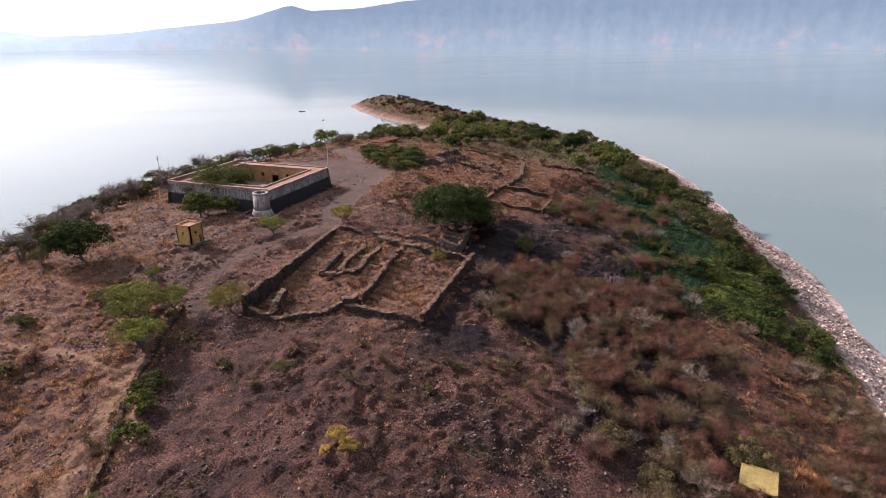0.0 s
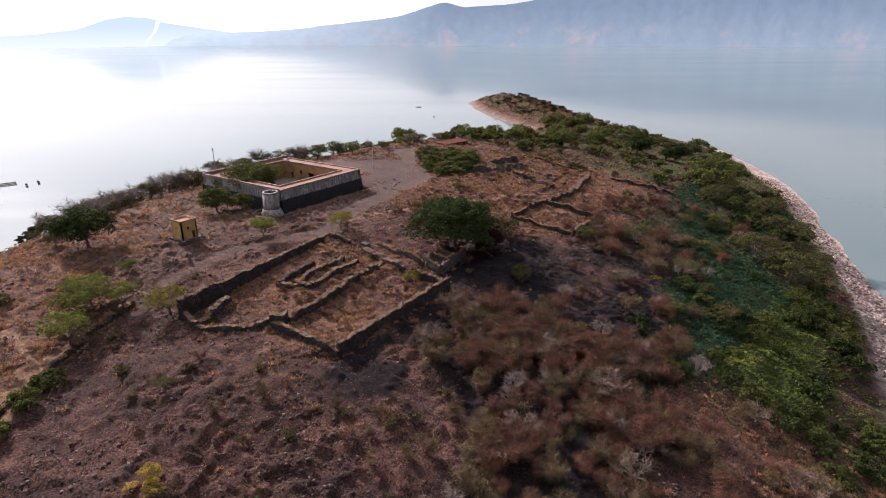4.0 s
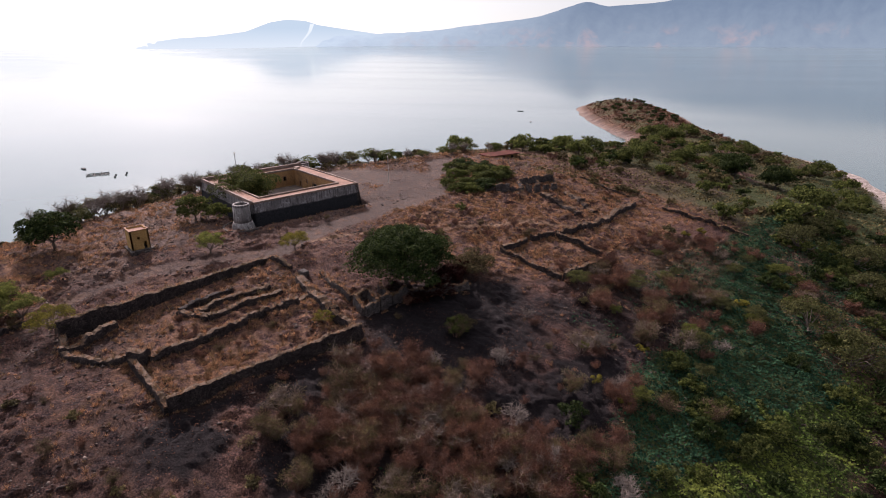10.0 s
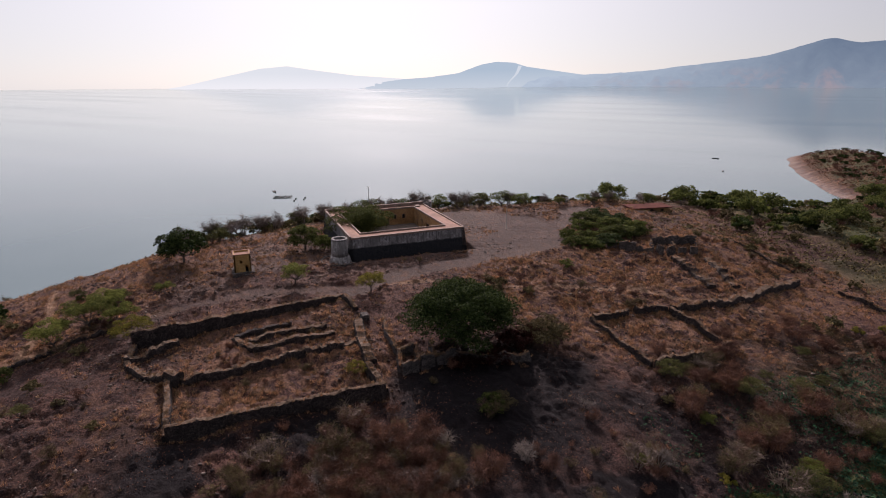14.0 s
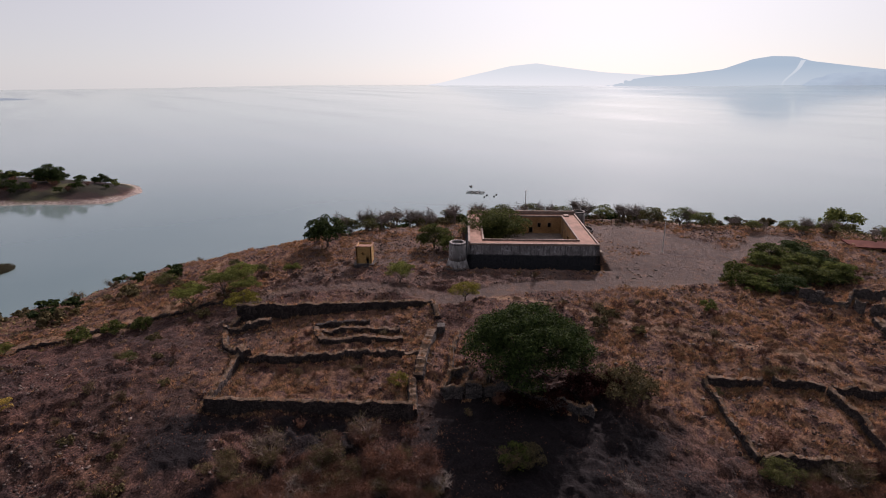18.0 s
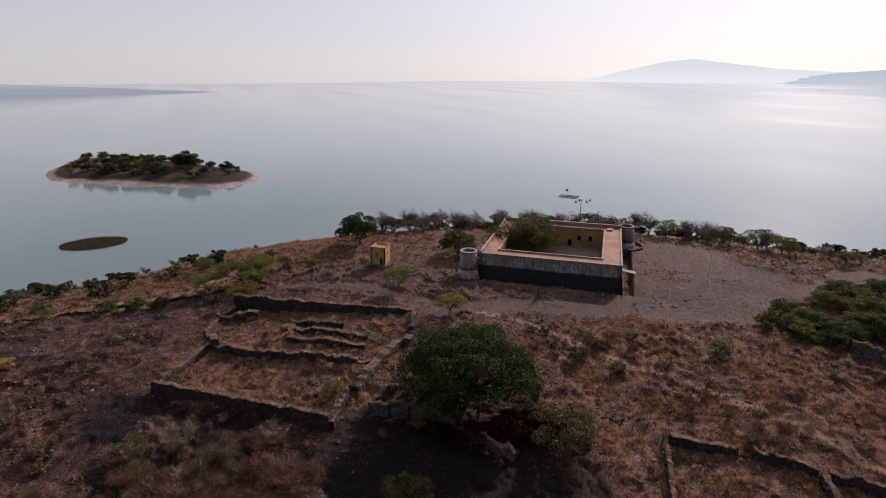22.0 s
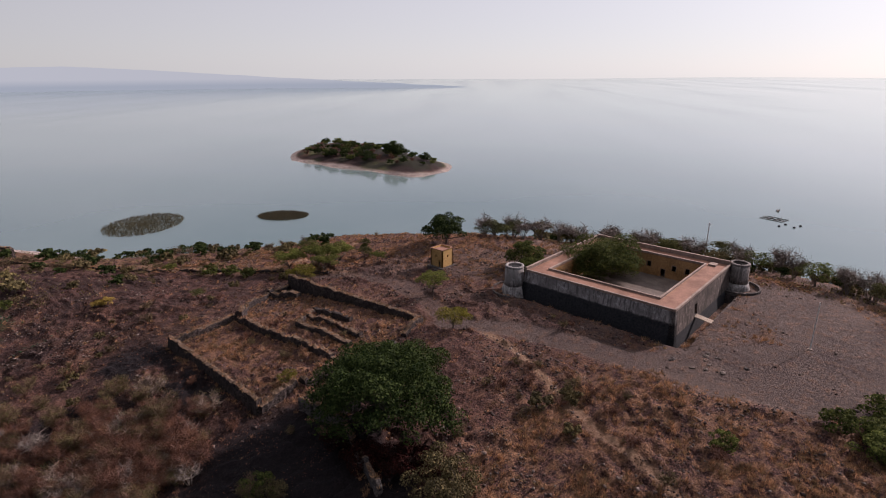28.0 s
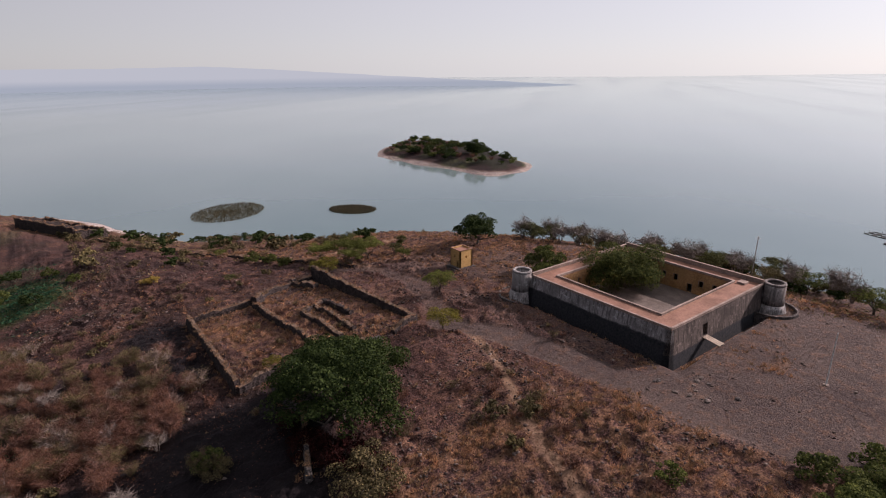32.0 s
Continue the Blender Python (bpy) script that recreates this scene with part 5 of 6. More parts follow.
plant("broad_tree", BIG, -49.5, 156.5, "large dark green spreading tree beside ruined walls", "tree", 1.2, squash=0.94)
plant("court_tree", COURT, -133.9, 154.1, "round green tree inside the fort court", "tree", 2.0, z=13.7, squash=0.8)
for x, y, s, k in ((-132, 97, 1.6, 0), (-126, 134, 1.2, 1), (-120, 139, 0.8, 1), (-117, 238, 1.2, 1), (-111, 233, 1.0, 1), (-105, 240, 1.25, 1), (-99, 235, 1.1, 1), (-96, 238, 1.2, 1), (-97, 246, 0.9, 1), (-110, 247, 1.2, 0), (-100, 247, 1.2, 1), (-122, 248, 1.1, 0), (-97, 224, 1.1, 1), (-92, 222, 1.0, 1), (-91, 229, 1.1, 0), (-59, 386, 1.9, 0), (-38, 383, 1.8, 0), (-70, 395, 1.5, 0), (-22, 372, 1.3, 0)):
    plant("green_tree", BROAD[k], x, y, "leafy green tree on dry ground", "tree", s, rnd.uniform(0, 360), group="green trees", squash=0.62 if 220 < y < 260 else 1.0)
for x, y, s, k in ((-94, 126, 1.1, 0), (-81.5, 144, 1.0, 1), (-104, 93, 0.7, 0), (-79, 88, 1.15, 1), (-93, 77, 1.55, 0), (-86, 71, 1.35, 0), (-98, 81, 1.4, 0), (-90, 84, 1.1, 0), (-108, 82, 0.7, 2), (-55, 72, 0.5, 2), (-105, 54, 0.9, 2), (-46, 131, 0.55, 1), (-62, 38, 0.6, 0), (-118, 70, 0.6, 2), (-140, 92, 0.7, 2)):
    plant("feathery_tree", FEATHER[k], x, y, "low feathery tree with thin light green leaves", "tree", s, rnd.uniform(0, 360), group="feathery trees")
for x, y, s, k in ((-69, 51, 1.15, 1), (-73, 57.5, 1.05, 1), (-76, 63, 1.1, 1), (-117, 71, 0.6, 1), (-94, 216, 1.3, 1), (-103, 221, 1.4, 1), (-78, 203, 0.9, 1), (-27, 152, 1.1, 1), (-60, -48, 1.4, 0), (-84, -6, 1.3, 0), (-91, -5, 1.5, 0), (-48, -33, 1.5, 0)):
    plant("green_bush", GREENBUSH[k], x, y, "rounded green bush on dry ground", "bush", s, rnd.uniform(0, 360), group="green bushes")
for x, y, z in ((-34.4, 58.2, 0.75), (-36.6, 58.8, 0.8), (-37.6, 56.6, 0.45)):
    plant("golden_bush", GOLDBUSH, x, y, "golden yellow bush on stony ground", "bush", z, x * 77 % 360, group="golden bushes")
# the line of trees along the western brow
row = [(-152, 92), (-158, 108), (-167, 125), (-174, 145), (-178, 165), (-178, 188), (-173, 210), (-166, 230), (-156, 250), (-149, 268), (-150, 284), (-146, 300)]
for (ax, ay), (bx, by) in zip(row, row[1:]):
    for i in range(6):
        u = (i + rnd.random()) / 6
        x, y = ax + (bx - ax) * u + rnd.uniform(-5, 5), ay + (by - ay) * u + rnd.uniform(-3, 3)
        low = 0.75 if y > 235 else 1.12
        if rnd.random() < (0.72 if 140 < y < 255 else 0.45):
            plant("bare_tree", BARE[rnd.randrange(2)], x, y, "nearly leafless grey tree on the brow", "tree", low * rnd.uniform(1.0, 1.5), rnd.uniform(0, 360), group="bare trees")
        else:
            plant("green_tree", BROW[rnd.randrange(3)], x, y, "grey-green tree on the brow above the lake", "tree", low * rnd.uniform(0.75, 1.2), rnd.uniform(0, 360), group="brow trees")


def scatter(n, x0, x1, y0, y1, keep, seed):
    rng = np.random.default_rng(seed)
    x, y = rng.uniform(x0, x1, n), rng.uniform(y0, y1, n)
    k = rng.random(n) < keep(x, y)
    return x[k], y[k], rng


def inland(x, y, m=14):
    return sstep(m, m + 6, island_d(x, y))


def clear_of(x, y):
    fort = np.maximum(np.abs(x + 129.5) - 27, np.abs(y - 164.7) - 27)
    ruins = np.maximum(np.abs(x + 58) - 23, np.abs(y - 112) - 27)
    return (fort > 0) * (ruins > 0) * (plaza(x, y) < 0.2)


def place_bushes(kind, pool, picks, x0, x1, y0, y1, keep, label, seed, lo, hi, most):
    x, y, rng = scatter(most * 9, x0, x1, y0, y1, lambda a, b: keep(a, b) * clear_of(a, b) * inland(a, b) * (1 - 0.85 * zones(a, b)[5]), seed)
    z = ground_z(x[:most], y[:most])
    for i in range(min(most, len(x))):
        plant(kind, pool[picks[i % len(picks)]], x[i], y[i], label, "bush", rng.uniform(lo, hi), rng.uniform(0, 360), z=float(z[i]), group=kind.replace("_", " ") + "es")


thicket = lambda x, y: sstep(-4, 5, x - thicket_edge(y))
brush = lambda x, y: thicket(x, y) * sstep(24, 12, x) * sstep(70, 95, y) * (1 - 0.6 * sstep(180, 205, y)) * sstep(265, 250, y) * sstep(0.42, 0.58, fbm(x, y, 14, 77)) * (1 - 0.9 * zones(x, y)[1])
place_bushes("dry_bush", DRYBUSH, (0, 1, 0, 2, 1, 0, 3, 0, 1, 2, 1), -36, 26, 64, 262, brush, "dry red-brown leafless bush", 5, 0.8, 2.1, 170)
place_bushes("burnt_bush", DRYBUSH, (1, 2, 0, 2, 1, 3, 0), -36, 26, 64, 235, brush, "burnt grey-brown bush with brittle twigs", 25, 0.7, 1.7, 150)
place_bushes("bare_shrub", SNAG, (0, 1, 2), -34, 28, 66, 200, brush, "leafless shrub with pale forking branches", 15, 0.6, 1.15, 46)
slope = lambda x, y: 0.8 * thicket(x, y) * sstep(55, 80, y) * sstep(150, 110, y)
place_bushes("twiggy_bush", DRYBUSH, (2, 1, 2, 0, 2, 3, 1, 2), -25, 55, 50, 150, slope, "grey twiggy bush with few dry leaves", 6, 1.0, 1.9, 110)
east = lambda x, y: sstep(0, 12, x) * sstep(120, 150, y) * sstep(0.45, 0.62, fbm(x, y, 16, 78))
place_bushes("green_bush", GREENBUSH, (1, 0, 1, 0), 0, 62, 110, 320, east, "lush green bush on the shore slope", 7, 0.6, 1.3, 120)
scrubby = lambda x, y: sstep(208, 222, y) * sstep(-3, 6, x + 1.8 - 0.49 * (270 - y)) * sstep(0.36, 0.5, fbm(x, y, 12, 81))
place_bushes("shore_bush", [DRYBUSH[2], GREENBUSH[0], DRYBUSH[0], BROW[0], GREENBUSH[1]], (0, 1, 0, 2, 3, 4), -8, 55, 205, 340, scrubby, "olive and brown bush above the stony shore", 16, 0.8, 1.6, 90)
north = lambda x, y: sstep(280, 310, y) * (0.3 + 0.7 * sstep(0.45, 0.6, fbm(x, y, 20, 79)))
place_bushes("green_shrub", [FARBUSH[0], FARBUSH[1], FARDRY[0], FARTREE[2], FARBUSH[2]], (0, 1, 4, 2, 1, 3, 4), -200, 40, 275, 520, north, "dark green shrub on the northern slope", 8, 0.9, 1.8, 280)
west = lambda x, y: sstep(-165, -185, x) + 0.7 * sstep(60, 20, y)
place_bushes("grey_bush", [FARBUSH[0], FARDRY[1], FARBUSH[2]], (0, 1, 2), -225, -20, -60, 300, west, "grey-green bush on the slope to the lake", 9, 0.8, 1.6, 220)
spit = lambda x, y: sstep(520, 560, y) + 0 * x
place_bushes("spit_bush", [FARBUSH[0], FARDRY[0], FARDRY[1]], (0, 1, 2, 1), -390, -60, 530, 840, spit, "dry bush on the headland", 10, 0.8, 1.6, 200)
olive = lambda x, y: 0.6 + 0 * x
place_bushes("olive_bush", [FEATHER[2], GREENBUSH[2], FEATHER[0], DRYBUSH[2]], (0, 3, 1, 0, 3, 2), -24, 14, 160, 262, olive, "thin olive-green bush on burnt ground", 13, 0.4, 0.85, 44)
few = lambda x, y: 0.5 * sstep(0.5, 0.65, fbm(x, y, 18, 80))
place_bushes("low_bush", [DRYBUSH[2], FARBUSH[2], FARDRY[0], FARDRY[1]], (0, 2, 3, 1, 2, 3), -110, 0, 25, 290, few, "low dry bush among rocks", 12, 0.4, 1.0, 230)


# ---- grass, creepers and reeds ----
def blades(x, y, z, rng, per, tall, wide, lean=0.5, loose=0.22):
    n = len(x) * per
    bx, by, bz = np.repeat(x, per) + rng.normal(0, loose, n), np.repeat(y, per) + rng.normal(0, loose, n), np.repeat(z, per)
    h = tall * (0.5 + rng.random(n)) 
    a = rng.random(n) * 6.283
    l = h * lean * rng.random(n)
    b = rng.random(n) * 6.283
    w = wide * (0.6 + 0.8 * rng.random(n))
    v = np.stack([np.stack([bx - np.cos(a) * w, by - np.sin(a) * w, bz - 0.08], 1), np.stack([bx + np.cos(a) * w, by + np.sin(a) * w, bz - 0.08], 1), np.stack([bx + np.cos(b) * l, by + np.sin(b) * l, bz + h], 1)], 1)
    return v.reshape(-1, 3), np.arange(n * 3).reshape(-1, 3)


def tufts(x, y, z, rng, per, wide, tall, blade):
    """Rounded clumps of dry grass: blades that arch out from each root."""
    n = len(x) * per
    size = np.repeat(0.45 + 0.9 * rng.random(len(x)), per)
    a, u = rng.random(n) * 6.283, np.sqrt(rng.random(n))
    cx, cy, cz = np.repeat(x, per), np.repeat(y, per), np.repeat(z, per)
    dx, dy = np.cos(a), np.sin(a)
    foot, tip = wide * size * u * 0.5, wide * size * (0.25 + 0.95 * u)
    b = a + 1.571 + rng.normal(0, 0.6, n)
    wx, wy = np.cos(b) * blade, np.sin(b) * blade
    h = tall * size * (1.05 - 0.7 * u * u) * (0.7 + 0.5 * rng.random(n))
    v = np.stack([np.stack([cx + dx * foot - wx, cy + dy * foot - wy, cz - 0.05], 1), np.stack([cx + dx * foot + wx, cy + dy * foot + wy, cz - 0.05], 1), np.stack([cx + dx * tip, cy + dy * tip, cz + h], 1)], 1)
    return v.reshape(-1, 3), np.arange(n * 3).reshape(-1, 3)


def build_grass():
    def keep(x, y):
        dry, green, gravel, path, beach, char_shade = zones(x, y)
        near_fort = np.maximum(np.abs(x + 129.5) - 20.5, np.abs(y - 164.7) - 20.5) > 0
        return np.clip(dry - 0.25, 0.05, 1) * (1 - gravel) * (1 - path) * (1 - beach) * (1 - green) * (1 - char_shade) * near_fort * (0.06 + 0.94 * sstep(0.50, 0.58, fbm(x, y, 3.0, 91, 3)))
    x, y, rng = scatter(260000, -170, 70, 30, 290, lambda a, b: keep(a, b) * inland(a, b, 12), 3)
    x, y = x[:27000], y[:27000]
    v, f = tufts(x, y, ground_z(x, y), rng, 24, 0.62, 0.66, 0.035)
    tops = np.array(WALL_TOPS)
    pick = tops[rng.integers(len(tops), size=3600)]
    on = rng.random(len(pick)) < 0.35
    off = np.where(on, rng.normal(0, 0.25, len(pick)), rng.choice([-1, 1], len(pick)) * rng.uniform(0.6, 1.8, len(pick)))
    wx, wy = pick[:, 0] + pick[:, 4] * off, pick[:, 1] + pick[:, 5] * off
    v2, f2 = tufts(wx, wy, np.where(on, pick[:, 2], ground_z(wx, wy)), rng, 24, 0.6, 0.6, 0.035)
    v, f = np.concatenate([v, v2]), np.concatenate([f, f2 + len(v)])
    pale = np.repeat(rng.random(len(f) // 24 + 1) < 0.4, 24)[:len(f)]
    tri = v.reshape(-1, 3, 3)
    for name, part_of, mat, label in (("dry_grass", tri[~pale], L_STRAW, "clumps of straw-coloured dry grass"), ("pale_grass", tri[pale], L_PALE, "clumps of pale greyish dry grass")):
        tagged(new(name, mesh_of(name, part_of.reshape(-1, 3), np.arange(len(part_of) * 3).reshape(-1, 3), mat)), label, "grass", kind="stuff")


def build_creepers():
    rng = np.random.default_rng(17)
    x, y = np.concatenate([rng.uniform(-16, 64, 250000), rng.uniform(-32, 32, 40000)]), np.concatenate([rng.uniform(112, 330, 250000), rng.uniform(5, 68, 40000)])
    g = zones(x, y)[1]
    k = (rng.random(len(x)) < g) & (island_d(x, y) > 13)
    x, y = x[k][-120000:], y[k][-120000:]
    z = ground_z(x, y) + 3.6 * np.clip(fbm(x, y, 7, 55) - 0.35, 0, 1) + rng.random(len(x)) * 0.35
    n = len(x)
    d = np.stack([rng.normal(0, 0.5, n), rng.normal(0, 0.5, n), np.ones(n)], 1)
    u = np.cross(d, rng.normal(size=(n, 3)))
    u /= np.linalg.norm(u, axis=1)[:, None]
    w = np.cross(d, u)
    w /= np.linalg.norm(w, axis=1)[:, None]
    s = (0.13 + 0.2 * rng.random(n))[:, None]
    p = np.stack([x, y, z], 1)
    v = np.stack([p - u * s, p + w * s * 0.7, p + u * s, p - w * s * 0.7], 1).reshape(-1, 3)
    lime = (x + (fbm(x, y, 16, 57) - 0.5) * 26 > 24 + 0.1 * (y - 160)) & (y > 100)
    quads = v.reshape(-1, 4, 3)
    for name, part_of, mat, label in (("creepers", quads[~lime], L_VINE, "dense dark green creepers covering the shore slope"), ("lime_creepers", quads[lime], L_LIME, "bright green creepers and weeds near the shore")):
        tagged(new(name, mesh_of(name, part_of.reshape(-1, 3), np.arange(len(part_of) * 4).reshape(-1, 4), mat)), label, "creeper", kind="stuff")


def build_reeds():
    for cx, cy, rx, ry, a in ((-108, -112, 25, 20, 40), (-172, -70, 11, 15, 40)):
        rng = np.random.default_rng(int(-cx))
        q, t = rng.random(4200) ** 0.62, rng.random(4200) * 6.283
        lx, ly = q * np.cos(t) * rx, q * np.sin(t) * ry
        ca, sa = math.cos(radians(a)), math.sin(radians(a))
        x, y = cx + lx * ca - ly * sa, cy + lx * sa + ly * ca
        v, f = blades(x, y, np.full(len(x), LAKE), rng, 5, 1.0, 0.05, 0.5)
        tagged(new("reed_bed", mesh_of("reed_bed", v, f, L_REED)), "low reed bed standing in shallow water", "reeds", kind="stuff")


build_grass()
build_creepers()
build_reeds()


# ---- scrub, stones and the islet's trees ----
def build_scrub(name, label, x0, x1, y0, y1, dense, most, size, tall, leaf, seed):
    """Low tangled growth between the bushes."""
    rng = np.random.default_rng(seed)
    x, y = rng.uniform(x0, x1, most * 4), rng.uniform(y0, y1, most * 4)
    k = (rng.random(len(x)) < dense(x, y)) & (np.maximum(np.abs(x + 57) - 20, np.abs(y - 115) - 20) > 0) & (island_d(x, y) > 9)
    x, y = x[k][:most], y[k][:most]
    n = len(x)
    z = ground_z(x, y) + tall * np.clip(fbm(x, y, 4.5, 67) - 0.3, 0, 1) * (0.3 + 0.7 * rng.random(n)) + 0.1
    d = rng.normal(size=(n, 3)) * 0.8 + np.array([0, 0, 1])
    u = np.cross(d, rng.normal(size=(n, 3)))
    u /= np.linalg.norm(u, axis=1)[:, None]
    w = np.cross(d, u)
    w /= np.linalg.norm(w, axis=1)[:, None]
    s = size * (0.6 + 0.9 * rng.random(n))[:, None]
    p = np.stack([x, y, z], 1)
    v = np.stack([p - u * s, p + w * s * 0.4, p + u * s, p - w * s * 0.4], 1).reshape(-1, 3)
    tagged(new(name, mesh_of(name, v, np.arange(n * 4).reshape(-1, 4), leaf)), label, "scrub", kind="stuff")


def build_stones():
    """Loose stones: squashed, shaken octahedra."""
    rng = np.random.default_rng(29)
    x, y = rng.uniform(-165, 50, 260000), rng.uniform(25, 280, 260000)
    g = plaza(x, y)
    k = rng.random(len(x)) < (0.02 + 0.34 * sstep(0.46, 0.66, fbm(x, y, 9, 35)) - 0.3 * g)
    k &= rng.random(len(x)) > zones(x, y)[5]
    k &= (np.maximum(np.abs(x + 129.5) - 22, np.abs(y - 164.7) - 22) > 0) & (island_d(x, y) > 12)
    x, y = x[k][:26000], y[k][:26000]
    beach_x, beach_y = rng.uniform(10, 78, 60000), rng.uniform(60, 420, 60000)
    d = island_d(beach_x, beach_y)
    kb = (d > 0.3) & (d < 12)
    lay_stones("loose_stones", "loose dark stones strewn over the ground", x, y, rng, 0.32, M_PEBBLE)
    lay_stones("beach_stones", "pale rounded stones along the shore", beach_x[kb][:11000], beach_y[kb][:11000], rng, 0.5, M_BEACHSTONE)


def lay_stones(name, label, x, y, rng, large, mat):
    n = len(x)
    z = ground_z(x, y)
    base = np.array([(1, 0, 0), (0, 1, 0), (-1, 0, 0), (0, -1, 0), (0, 0, 1), (0, 0, -1)], float)
    s = (0.10 + large * rng.random(n) ** 3)[:, None, None]
    v = base[None] * s * (0.7 + 0.6 * rng.random((n, 6, 1))) * np.array([1.1, 1.1, 0.75])
    v += rng.normal(size=(n, 6, 3)) * s * 0.22
    v += np.stack([x, y, z + 0.03], 1)[:, None, :]
    f = np.array([(0, 1, 4), (1, 2, 4), (2, 3, 4), (3, 0, 4), (1, 0, 5), (2, 1, 5), (3, 2, 5), (0, 3, 5)])
    faces = (f[None] + np.arange(n)[:, None, None] * 6).reshape(-1, 3)
    tagged(new(name, mesh_of(name, v.reshape(-1, 3), faces, mat)), label, "stones", kind="stuff")


def stone_material(name, lift):
    m, t, b = material(name, 0.95, 0.0, 0.2)
    geo = t.nodes.new("ShaderNodeNewGeometry")
    col = ramp(t, geo.outputs["Random Per Island"], [(0.0, tuple(lift * c for c in (0.030, 0.021, 0.020))), (0.7, tuple(lift * c for c in (0.090, 0.066, 0.058))), (1.0, tuple(lift * c for c in (0.20, 0.155, 0.135)))])
    t.links.new(mixed(t, 0.5, col, ramp(t, noise_tex(t, 6.0), [(0.3, (0.5, 0.5, 0.5)), (0.7, (1.1, 1.1, 1.1))]), "MULTIPLY"), b.inputs["Base Color"])
    return m


M_PEBBLE, M_BEACHSTONE = stone_material("loose_stone", 1.0), stone_material("beach_stone", 3.5)
build_scrub("scrub", "tangle of dry red-brown scrub", -40, 30, 60, 262, lambda x, y: thicket(x, y) * sstep(28, 14, x) * sstep(66, 90, y) * (1 - 0.9 * zones(x, y)[5]) * (1 - 0.9 * zones(x, y)[1]) * sstep(0.42, 0.6, fbm(x, y, 14, 77)), 24000, 0.12, 1.6, L_BROWN, 23)
build_scrub("northern_scrub", "low green and brown scrub on the northern slope", -215, 45, 270, 560, lambda x, y: 0.15 + 0.85 * sstep(0.42, 0.55, fbm(x, y, 18, 68)), 36000, 0.5, 3.0, L_GREY, 24)
build_scrub("headland_scrub", "dry brown scrub on the headland", -395, -60, 530, 850, lambda x, y: 0.2 + 0.8 * sstep(0.4, 0.55, fbm(x, y, 16, 69)), 16000, 0.7, 3.0, L_BROWN, 25)
build_scrub("western_scrub", "grey-brown scrub on the western slope", -235, -20, -120, 300, lambda x, y: np.maximum(sstep(-150, -175, x), 0.6 * sstep(55, 25, y)) * sstep(0.38, 0.55, fbm(x, y, 12, 70)), 26000, 0.35, 2.2, L_GREY, 26)
build_scrub("field_scrub", "thin dry growth over stony ground", -165, -10, 25, 290, lambda x, y: 0.75 * sstep(0.45, 0.62, fbm(x, y, 8, 71)) * (plaza(x, y) < 0.15) * (np.maximum(np.abs(x + 129.5) - 22, np.abs(y - 164.7) - 22) > 0), 34000, 0.16, 0.7, L_BROWN, 27)
build_stones()
for x, y, s, k in ((-55, 168, 1.0, 2), (-60, 160, 0.9, 1), (-41, 150, 0.9, 0)):
    plant("dry_bush", DRYBUSH[k], x, y, "grey-brown bush beside the spreading tree", "bush", s, x * 37 % 360, group="dry bushes")
# red undergrowth with the spreading tree's shade put into its leaf colour
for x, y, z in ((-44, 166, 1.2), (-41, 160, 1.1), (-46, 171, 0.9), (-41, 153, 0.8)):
    plant("maroon_bush", MAROONBUSH, x, y, "maroon bush darkened by shade under the spreading tree", "bush", z, x * 31 % 360, group="maroon bushes")
plant("grey_green_bush", GREYBUSH, -44, 174, "broad grey-green bush beside the spreading tree", "bush", 1.4, 40)
plant("grey_green_bush", GREYBUSH, -27, 154, "broad grey-green bush on burnt ground", "bush", 0.75, 140)
for x, y, s, k in ((2, 30, 1.4, 1), (-6, 44, 1.2, 0), (-12, 24, 1.1, 1), (8, 46, 1.5, 1), (-2, 18, 1.3, 0), (-18, 36, 0.9, 1)):
    plant("green_bush", GREENBUSH[k], x, y, "lush green bush on the shore slope", "bush", s, x * 37 % 360, group="green bushes")
for i in range(26):
    x, y = -56 + 16 * math.sin(i * 2.39) * (0.3 + 0.7 * (i * 0.37 % 1)), 115 + 17 * math.cos(i * 2.39) * (0.3 + 0.7 * (i * 0.53 % 1))
    plant("dry_bush", DRYBUSH[i % 3], x, y, "small dry bush inside ruined walls", "bush", 0.35 + 0.3 * (i * 0.71 % 1), i * 50, group="dry bushes")
for x, y, s in ((23, 86, 0.95), (12, 82, 0.8), (2, 79, 0.85), (9, 74, 0.7), (30, 95, 0.6), (-4, 92, 0.7)):
    plant("olive_bush", GREYBUSH, x, y, "dense olive-grey bush on the shore slope", "bush", s, x * 53 % 360, group="olive bushes")
for x, y, s in ((11, 89, 1.1), (17, 97, 1.0), (4, 84, 0.9), (-1, 86, 1.0), (6, 96, 0.9), (15, 78, 0.8)):
    plant("dry_bush", DRYBUSH[2], x, y, "tangled grey-brown bush with pale branches", "bush", s * 1.9, x * 71 % 360, group="dry bushes")
for x, y, s in ((39, 83, 1.0), (41, 80, 0.8), (33, 104, 0.6)):
    plant("green_bush", GREENBUSH[1], x, y, "lush green bush on the shore slope", "bush", s, x * 37 % 360, group="green bushes")


def build_golden_grass():
    rng = np.random.default_rng(37)
    x, y = 35 + rng.normal(0, 2.0, 170), 88 + rng.normal(0, 2.6, 170)
    v, f = tufts(x, y, ground_z(x, y), rng, 26, 0.7, 1.25, 0.05)
    tagged(new("golden_grass", mesh_of("golden_grass", v, f, L_STRAW)), "tall golden patch of dry grass near the shore", "grass", kind="stuff")


build_golden_grass()


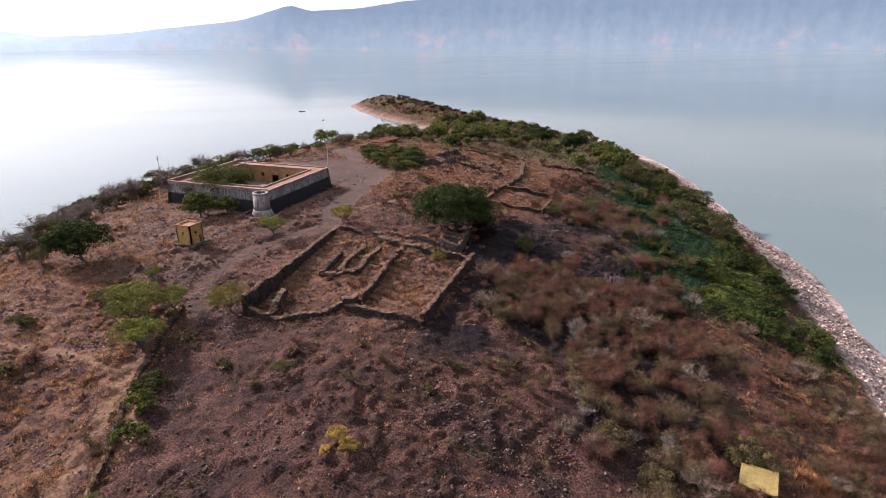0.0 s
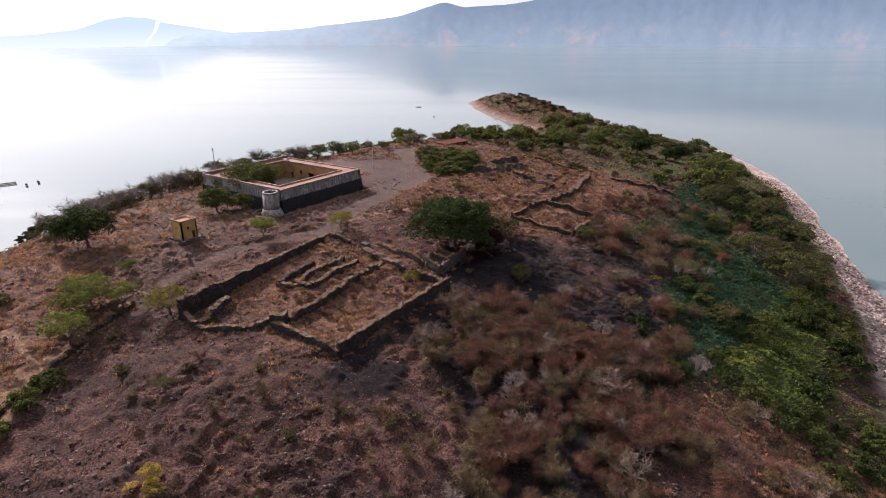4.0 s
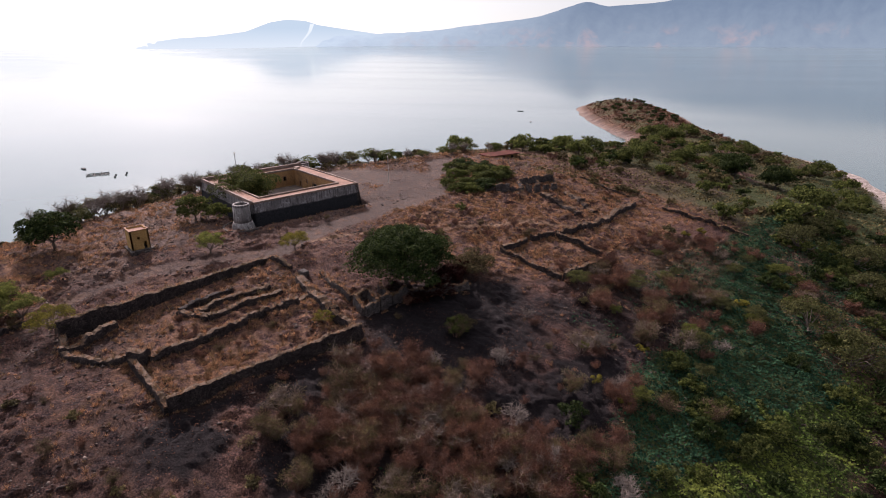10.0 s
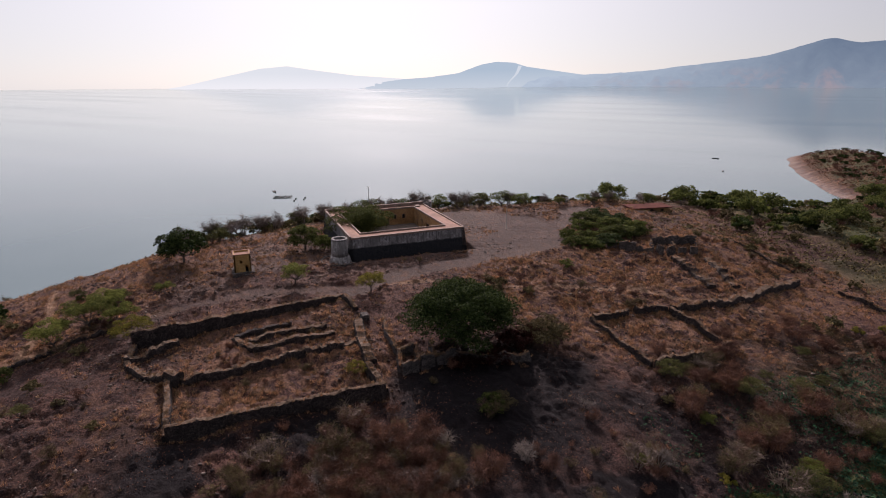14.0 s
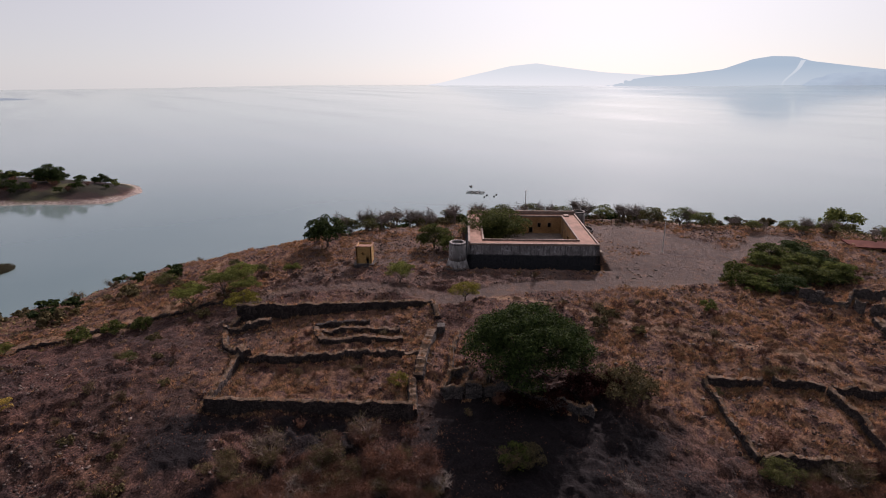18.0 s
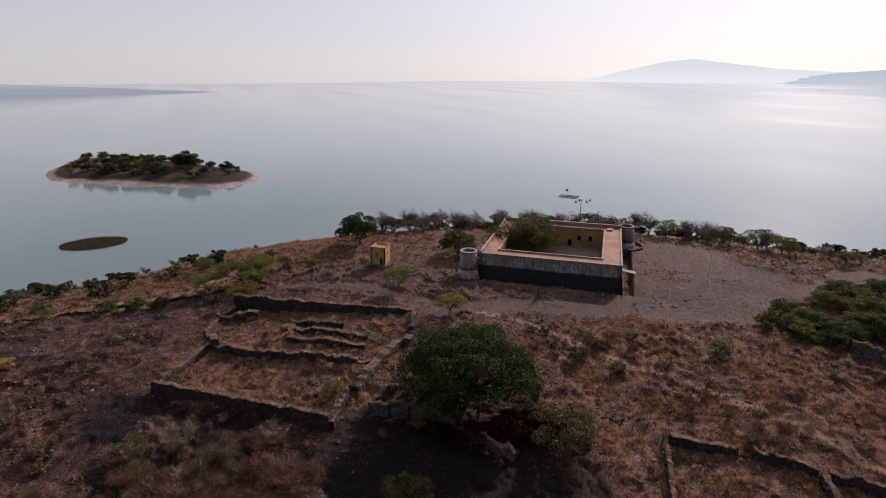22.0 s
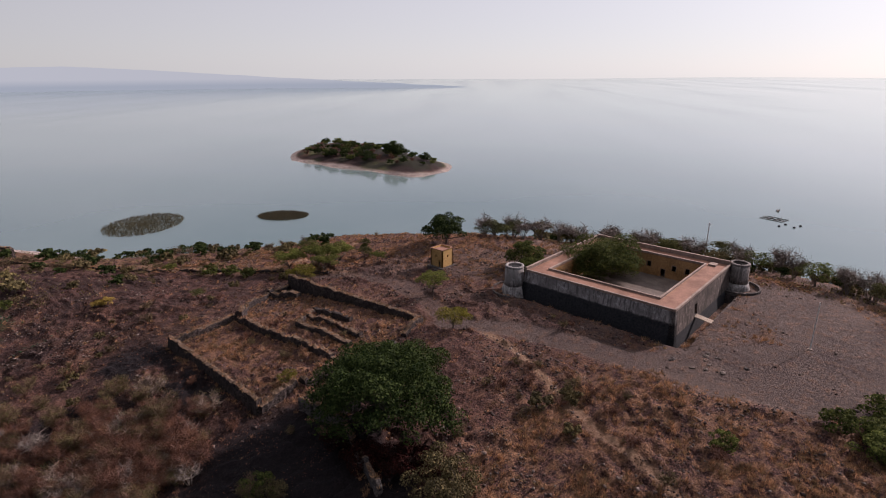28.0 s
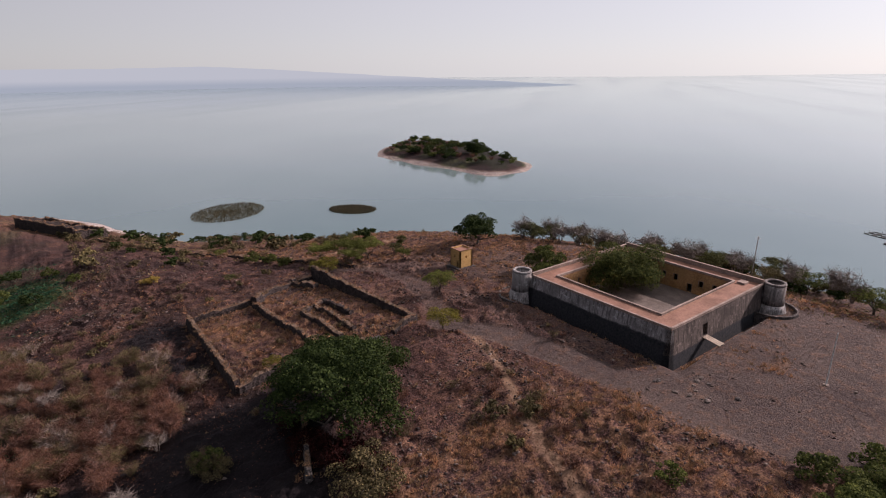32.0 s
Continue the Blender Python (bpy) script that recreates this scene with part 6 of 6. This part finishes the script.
def boulder(seed, size):
    rng = np.random.default_rng(seed)
    bm = bmesh.new()
    bmesh.ops.create_icosphere(bm, subdivisions=1, radius=1.0)
    stretch = rng.uniform(0.7, 1.3, 3) * size * np.array([1, 1, 0.65])
    for v in bm.verts:
        k = 1 + 0.55 * noise.noise(v.co * 1.9 + Vector((seed, 0, 0)))
        v.co = Vector((v.co.x * stretch[0] * k, v.co.y * stretch[1] * k, v.co.z * stretch[2] * k + size * 0.2))
    return bm


M_PALESTONE = mottled("pale_boulder", (0.07, 0.056, 0.05), (0.22, 0.175, 0.15), 1.0, 0.95, 0.8, 0.1)
for i in range(34):
    x, y = -101 + 9 * math.sin(i * 2.4) * (i * 0.37 % 1) , 192 + 11 * math.cos(i * 1.7) * (i * 0.61 % 1)
    if i > 22:
        x, y = -78 + 26 * math.sin(i * 3.1), 186 + 22 * math.cos(i * 2.2)
    size = 0.2 + 0.5 * (i * 0.77 % 1) ** 2
    o = part("boulder", boulder(i, size), M_PALESTONE if i % 3 else M_GREYSTONE, None, smooth=False)
    o.location = (x, y, gz(x, y))
    tagged(o, "pale weathered boulder lying on gravel", "boulder", "boulders")
rng2 = np.random.default_rng(31)
count = 0
while count < 135:
    x, y = rng2.uniform(-415, -295), rng2.uniform(-325, -90)
    if shore_distance(ISLET, np.array([x]), np.array([y]))[0] < 14:
        continue
    z = float(islet_z(np.array([x]), np.array([y]))[0])
    pick = rng2.integers(4)
    if pick < 2:
        plant("islet_bush", FARBUSH[pick], x, y, "dark bush on the small island", "bush", rng2.uniform(1.0, 2.0), rng2.uniform(0, 360), z, "islet bushes")
    elif pick == 2:
        plant("islet_tree", FARTREE[0], x, y, "dark tree on the small island", "tree", rng2.uniform(0.7, 1.1), rng2.uniform(0, 360), z, "islet trees")
    else:
        plant("islet_dry_bush", FARDRY[0], x, y, "dry brown bush on the small island", "bush", rng2.uniform(1.3, 2.2), rng2.uniform(0, 360), z, "islet dry bushes")
    count += 1
plant("islet_tree", BROAD[0], -352, -165, "tall dark tree on the small island", "tree", 2.1, 40, float(islet_z(np.array([-352]), np.array([-165]))[0]), "islet trees")


# ---- things on the lake ----
M_RAFT = mottled("weathered_raft", (0.06, 0.06, 0.06), (0.15, 0.145, 0.145), 1.0)
M_BOAT = mottled("dark_boat_hull", (0.03, 0.03, 0.035), (0.10, 0.09, 0.09), 1.0)


def boat_hull(length, width, depth):
    bm = bmesh.new()
    rows = []
    for i in range(9):
        u = i / 8
        w = width * 0.5 * (1 - max(0.0, (u - 0.45) / 0.55) ** 2.2) * (0.82 + 0.18 * min(1, u * 3))
        lift = depth * (1 + 0.35 * max(0, u - 0.6) ** 1.3)
        rows.append([bm.verts.new((length * (u - 0.5), k * max(w, 0.02), z)) for k, z in ((-1, lift), (-0.75, -0.15), (0.75, -0.15), (1, lift), (0.9, lift), (0.62, 0.05), (-0.62, 0.05), (-0.9, lift))])
    for a, b in zip(rows, rows[1:]):
        for j in range(8):
            bm.faces.new((a[j], a[(j + 1) % 8], b[(j + 1) % 8], b[j]))
    bm.faces.new(rows[0])
    bm.faces.new(rows[-1][::-1])
    bmesh.ops.recalc_face_normals(bm, faces=bm.faces[:])
    return bm


for x, y, a in ((-397, 617, 30), (-328, 551, -50), (-384, 150, 10)):
    boat = thing("boat", x, y, LAKE, "small open boat with a dark hull on the lake", "boat", "boats", turn=a)
    part("hull", boat_hull(7.0, 1.9, 0.6), M_BOAT, boat)
    for s in (-1.6, 0.2, 1.6):
        part("bench", box(bmesh.new(), s - 0.18, -0.72, 0.32, s + 0.18, 0.72, 0.38), M_WOOD, boat)
raft = thing("fish_pen", -360, 153, LAKE, "low floating fish pen of weathered frames", "raft", turn=75)
for i in range(3):
    for j in range(2):
        cx, cy = (i - 1) * 4.2, (j - 0.5) * 4.2
        for x0, y0, x1, y1 in ((-2, -2, 2, -1.7), (-2, 1.7, 2, 2), (-2, -1.7, -1.7, 1.7), (1.7, -1.7, 2, 1.7)):
            part("walkway", box(bmesh.new(), cx + x0, cy + y0, -0.15, cx + x1, cy + y1, 0.3), M_RAFT, raft)
        for px, py in ((-2, -2), (2, 2)):
            part("post", tube(bmesh.new(), (cx + px, cy + py, 0.1), (cx + px, cy + py, 1.4), 0.08, 0.08, 6), M_RAFT, raft)
for x, y in ((-350, 161), (-346, 166), (-344, 159), (-352, 168)):
    buoy = thing("buoy", x, y, LAKE, "dark round buoy floating on the lake", "buoy", "buoys")
    part("float", ring(bmesh.new(), [(0.05, -0.3), (0.6, -0.1), (0.7, 0.3), (0.45, 0.7), (0.05, 0.85)], 14, closed=False), M_BOAT, buoy, smooth=True)

# ---- unidentified yellow object by the eastern shore, built as a shelter of sheets ----
g = gz(24, 81)
shelter = thing("yellow_object", 24, 80, g, "small unidentified object of yellow painted sheets", "shelter", turn=-12)
part("wall", box(bmesh.new(), -2.6, -3.0, -1.0, -1.5, 2.2, 2.6), M_YELLOW, shelter)
part("roof", box(bmesh.new(), -1.5, -3.2, 2.3, 2.2, 2.4, 2.6), M_YELLOW, shelter, "faded yellow roof sheet")
part("side", box(bmesh.new(), 2.2, -3.2, -1.0, 2.5, 2.3, 2.8), M_YELLOW, shelter)
part("back", box(bmesh.new(), -1.5, 1.9, -1.0, 2.2, 2.2, 2.3), M_YELLOW, shelter)
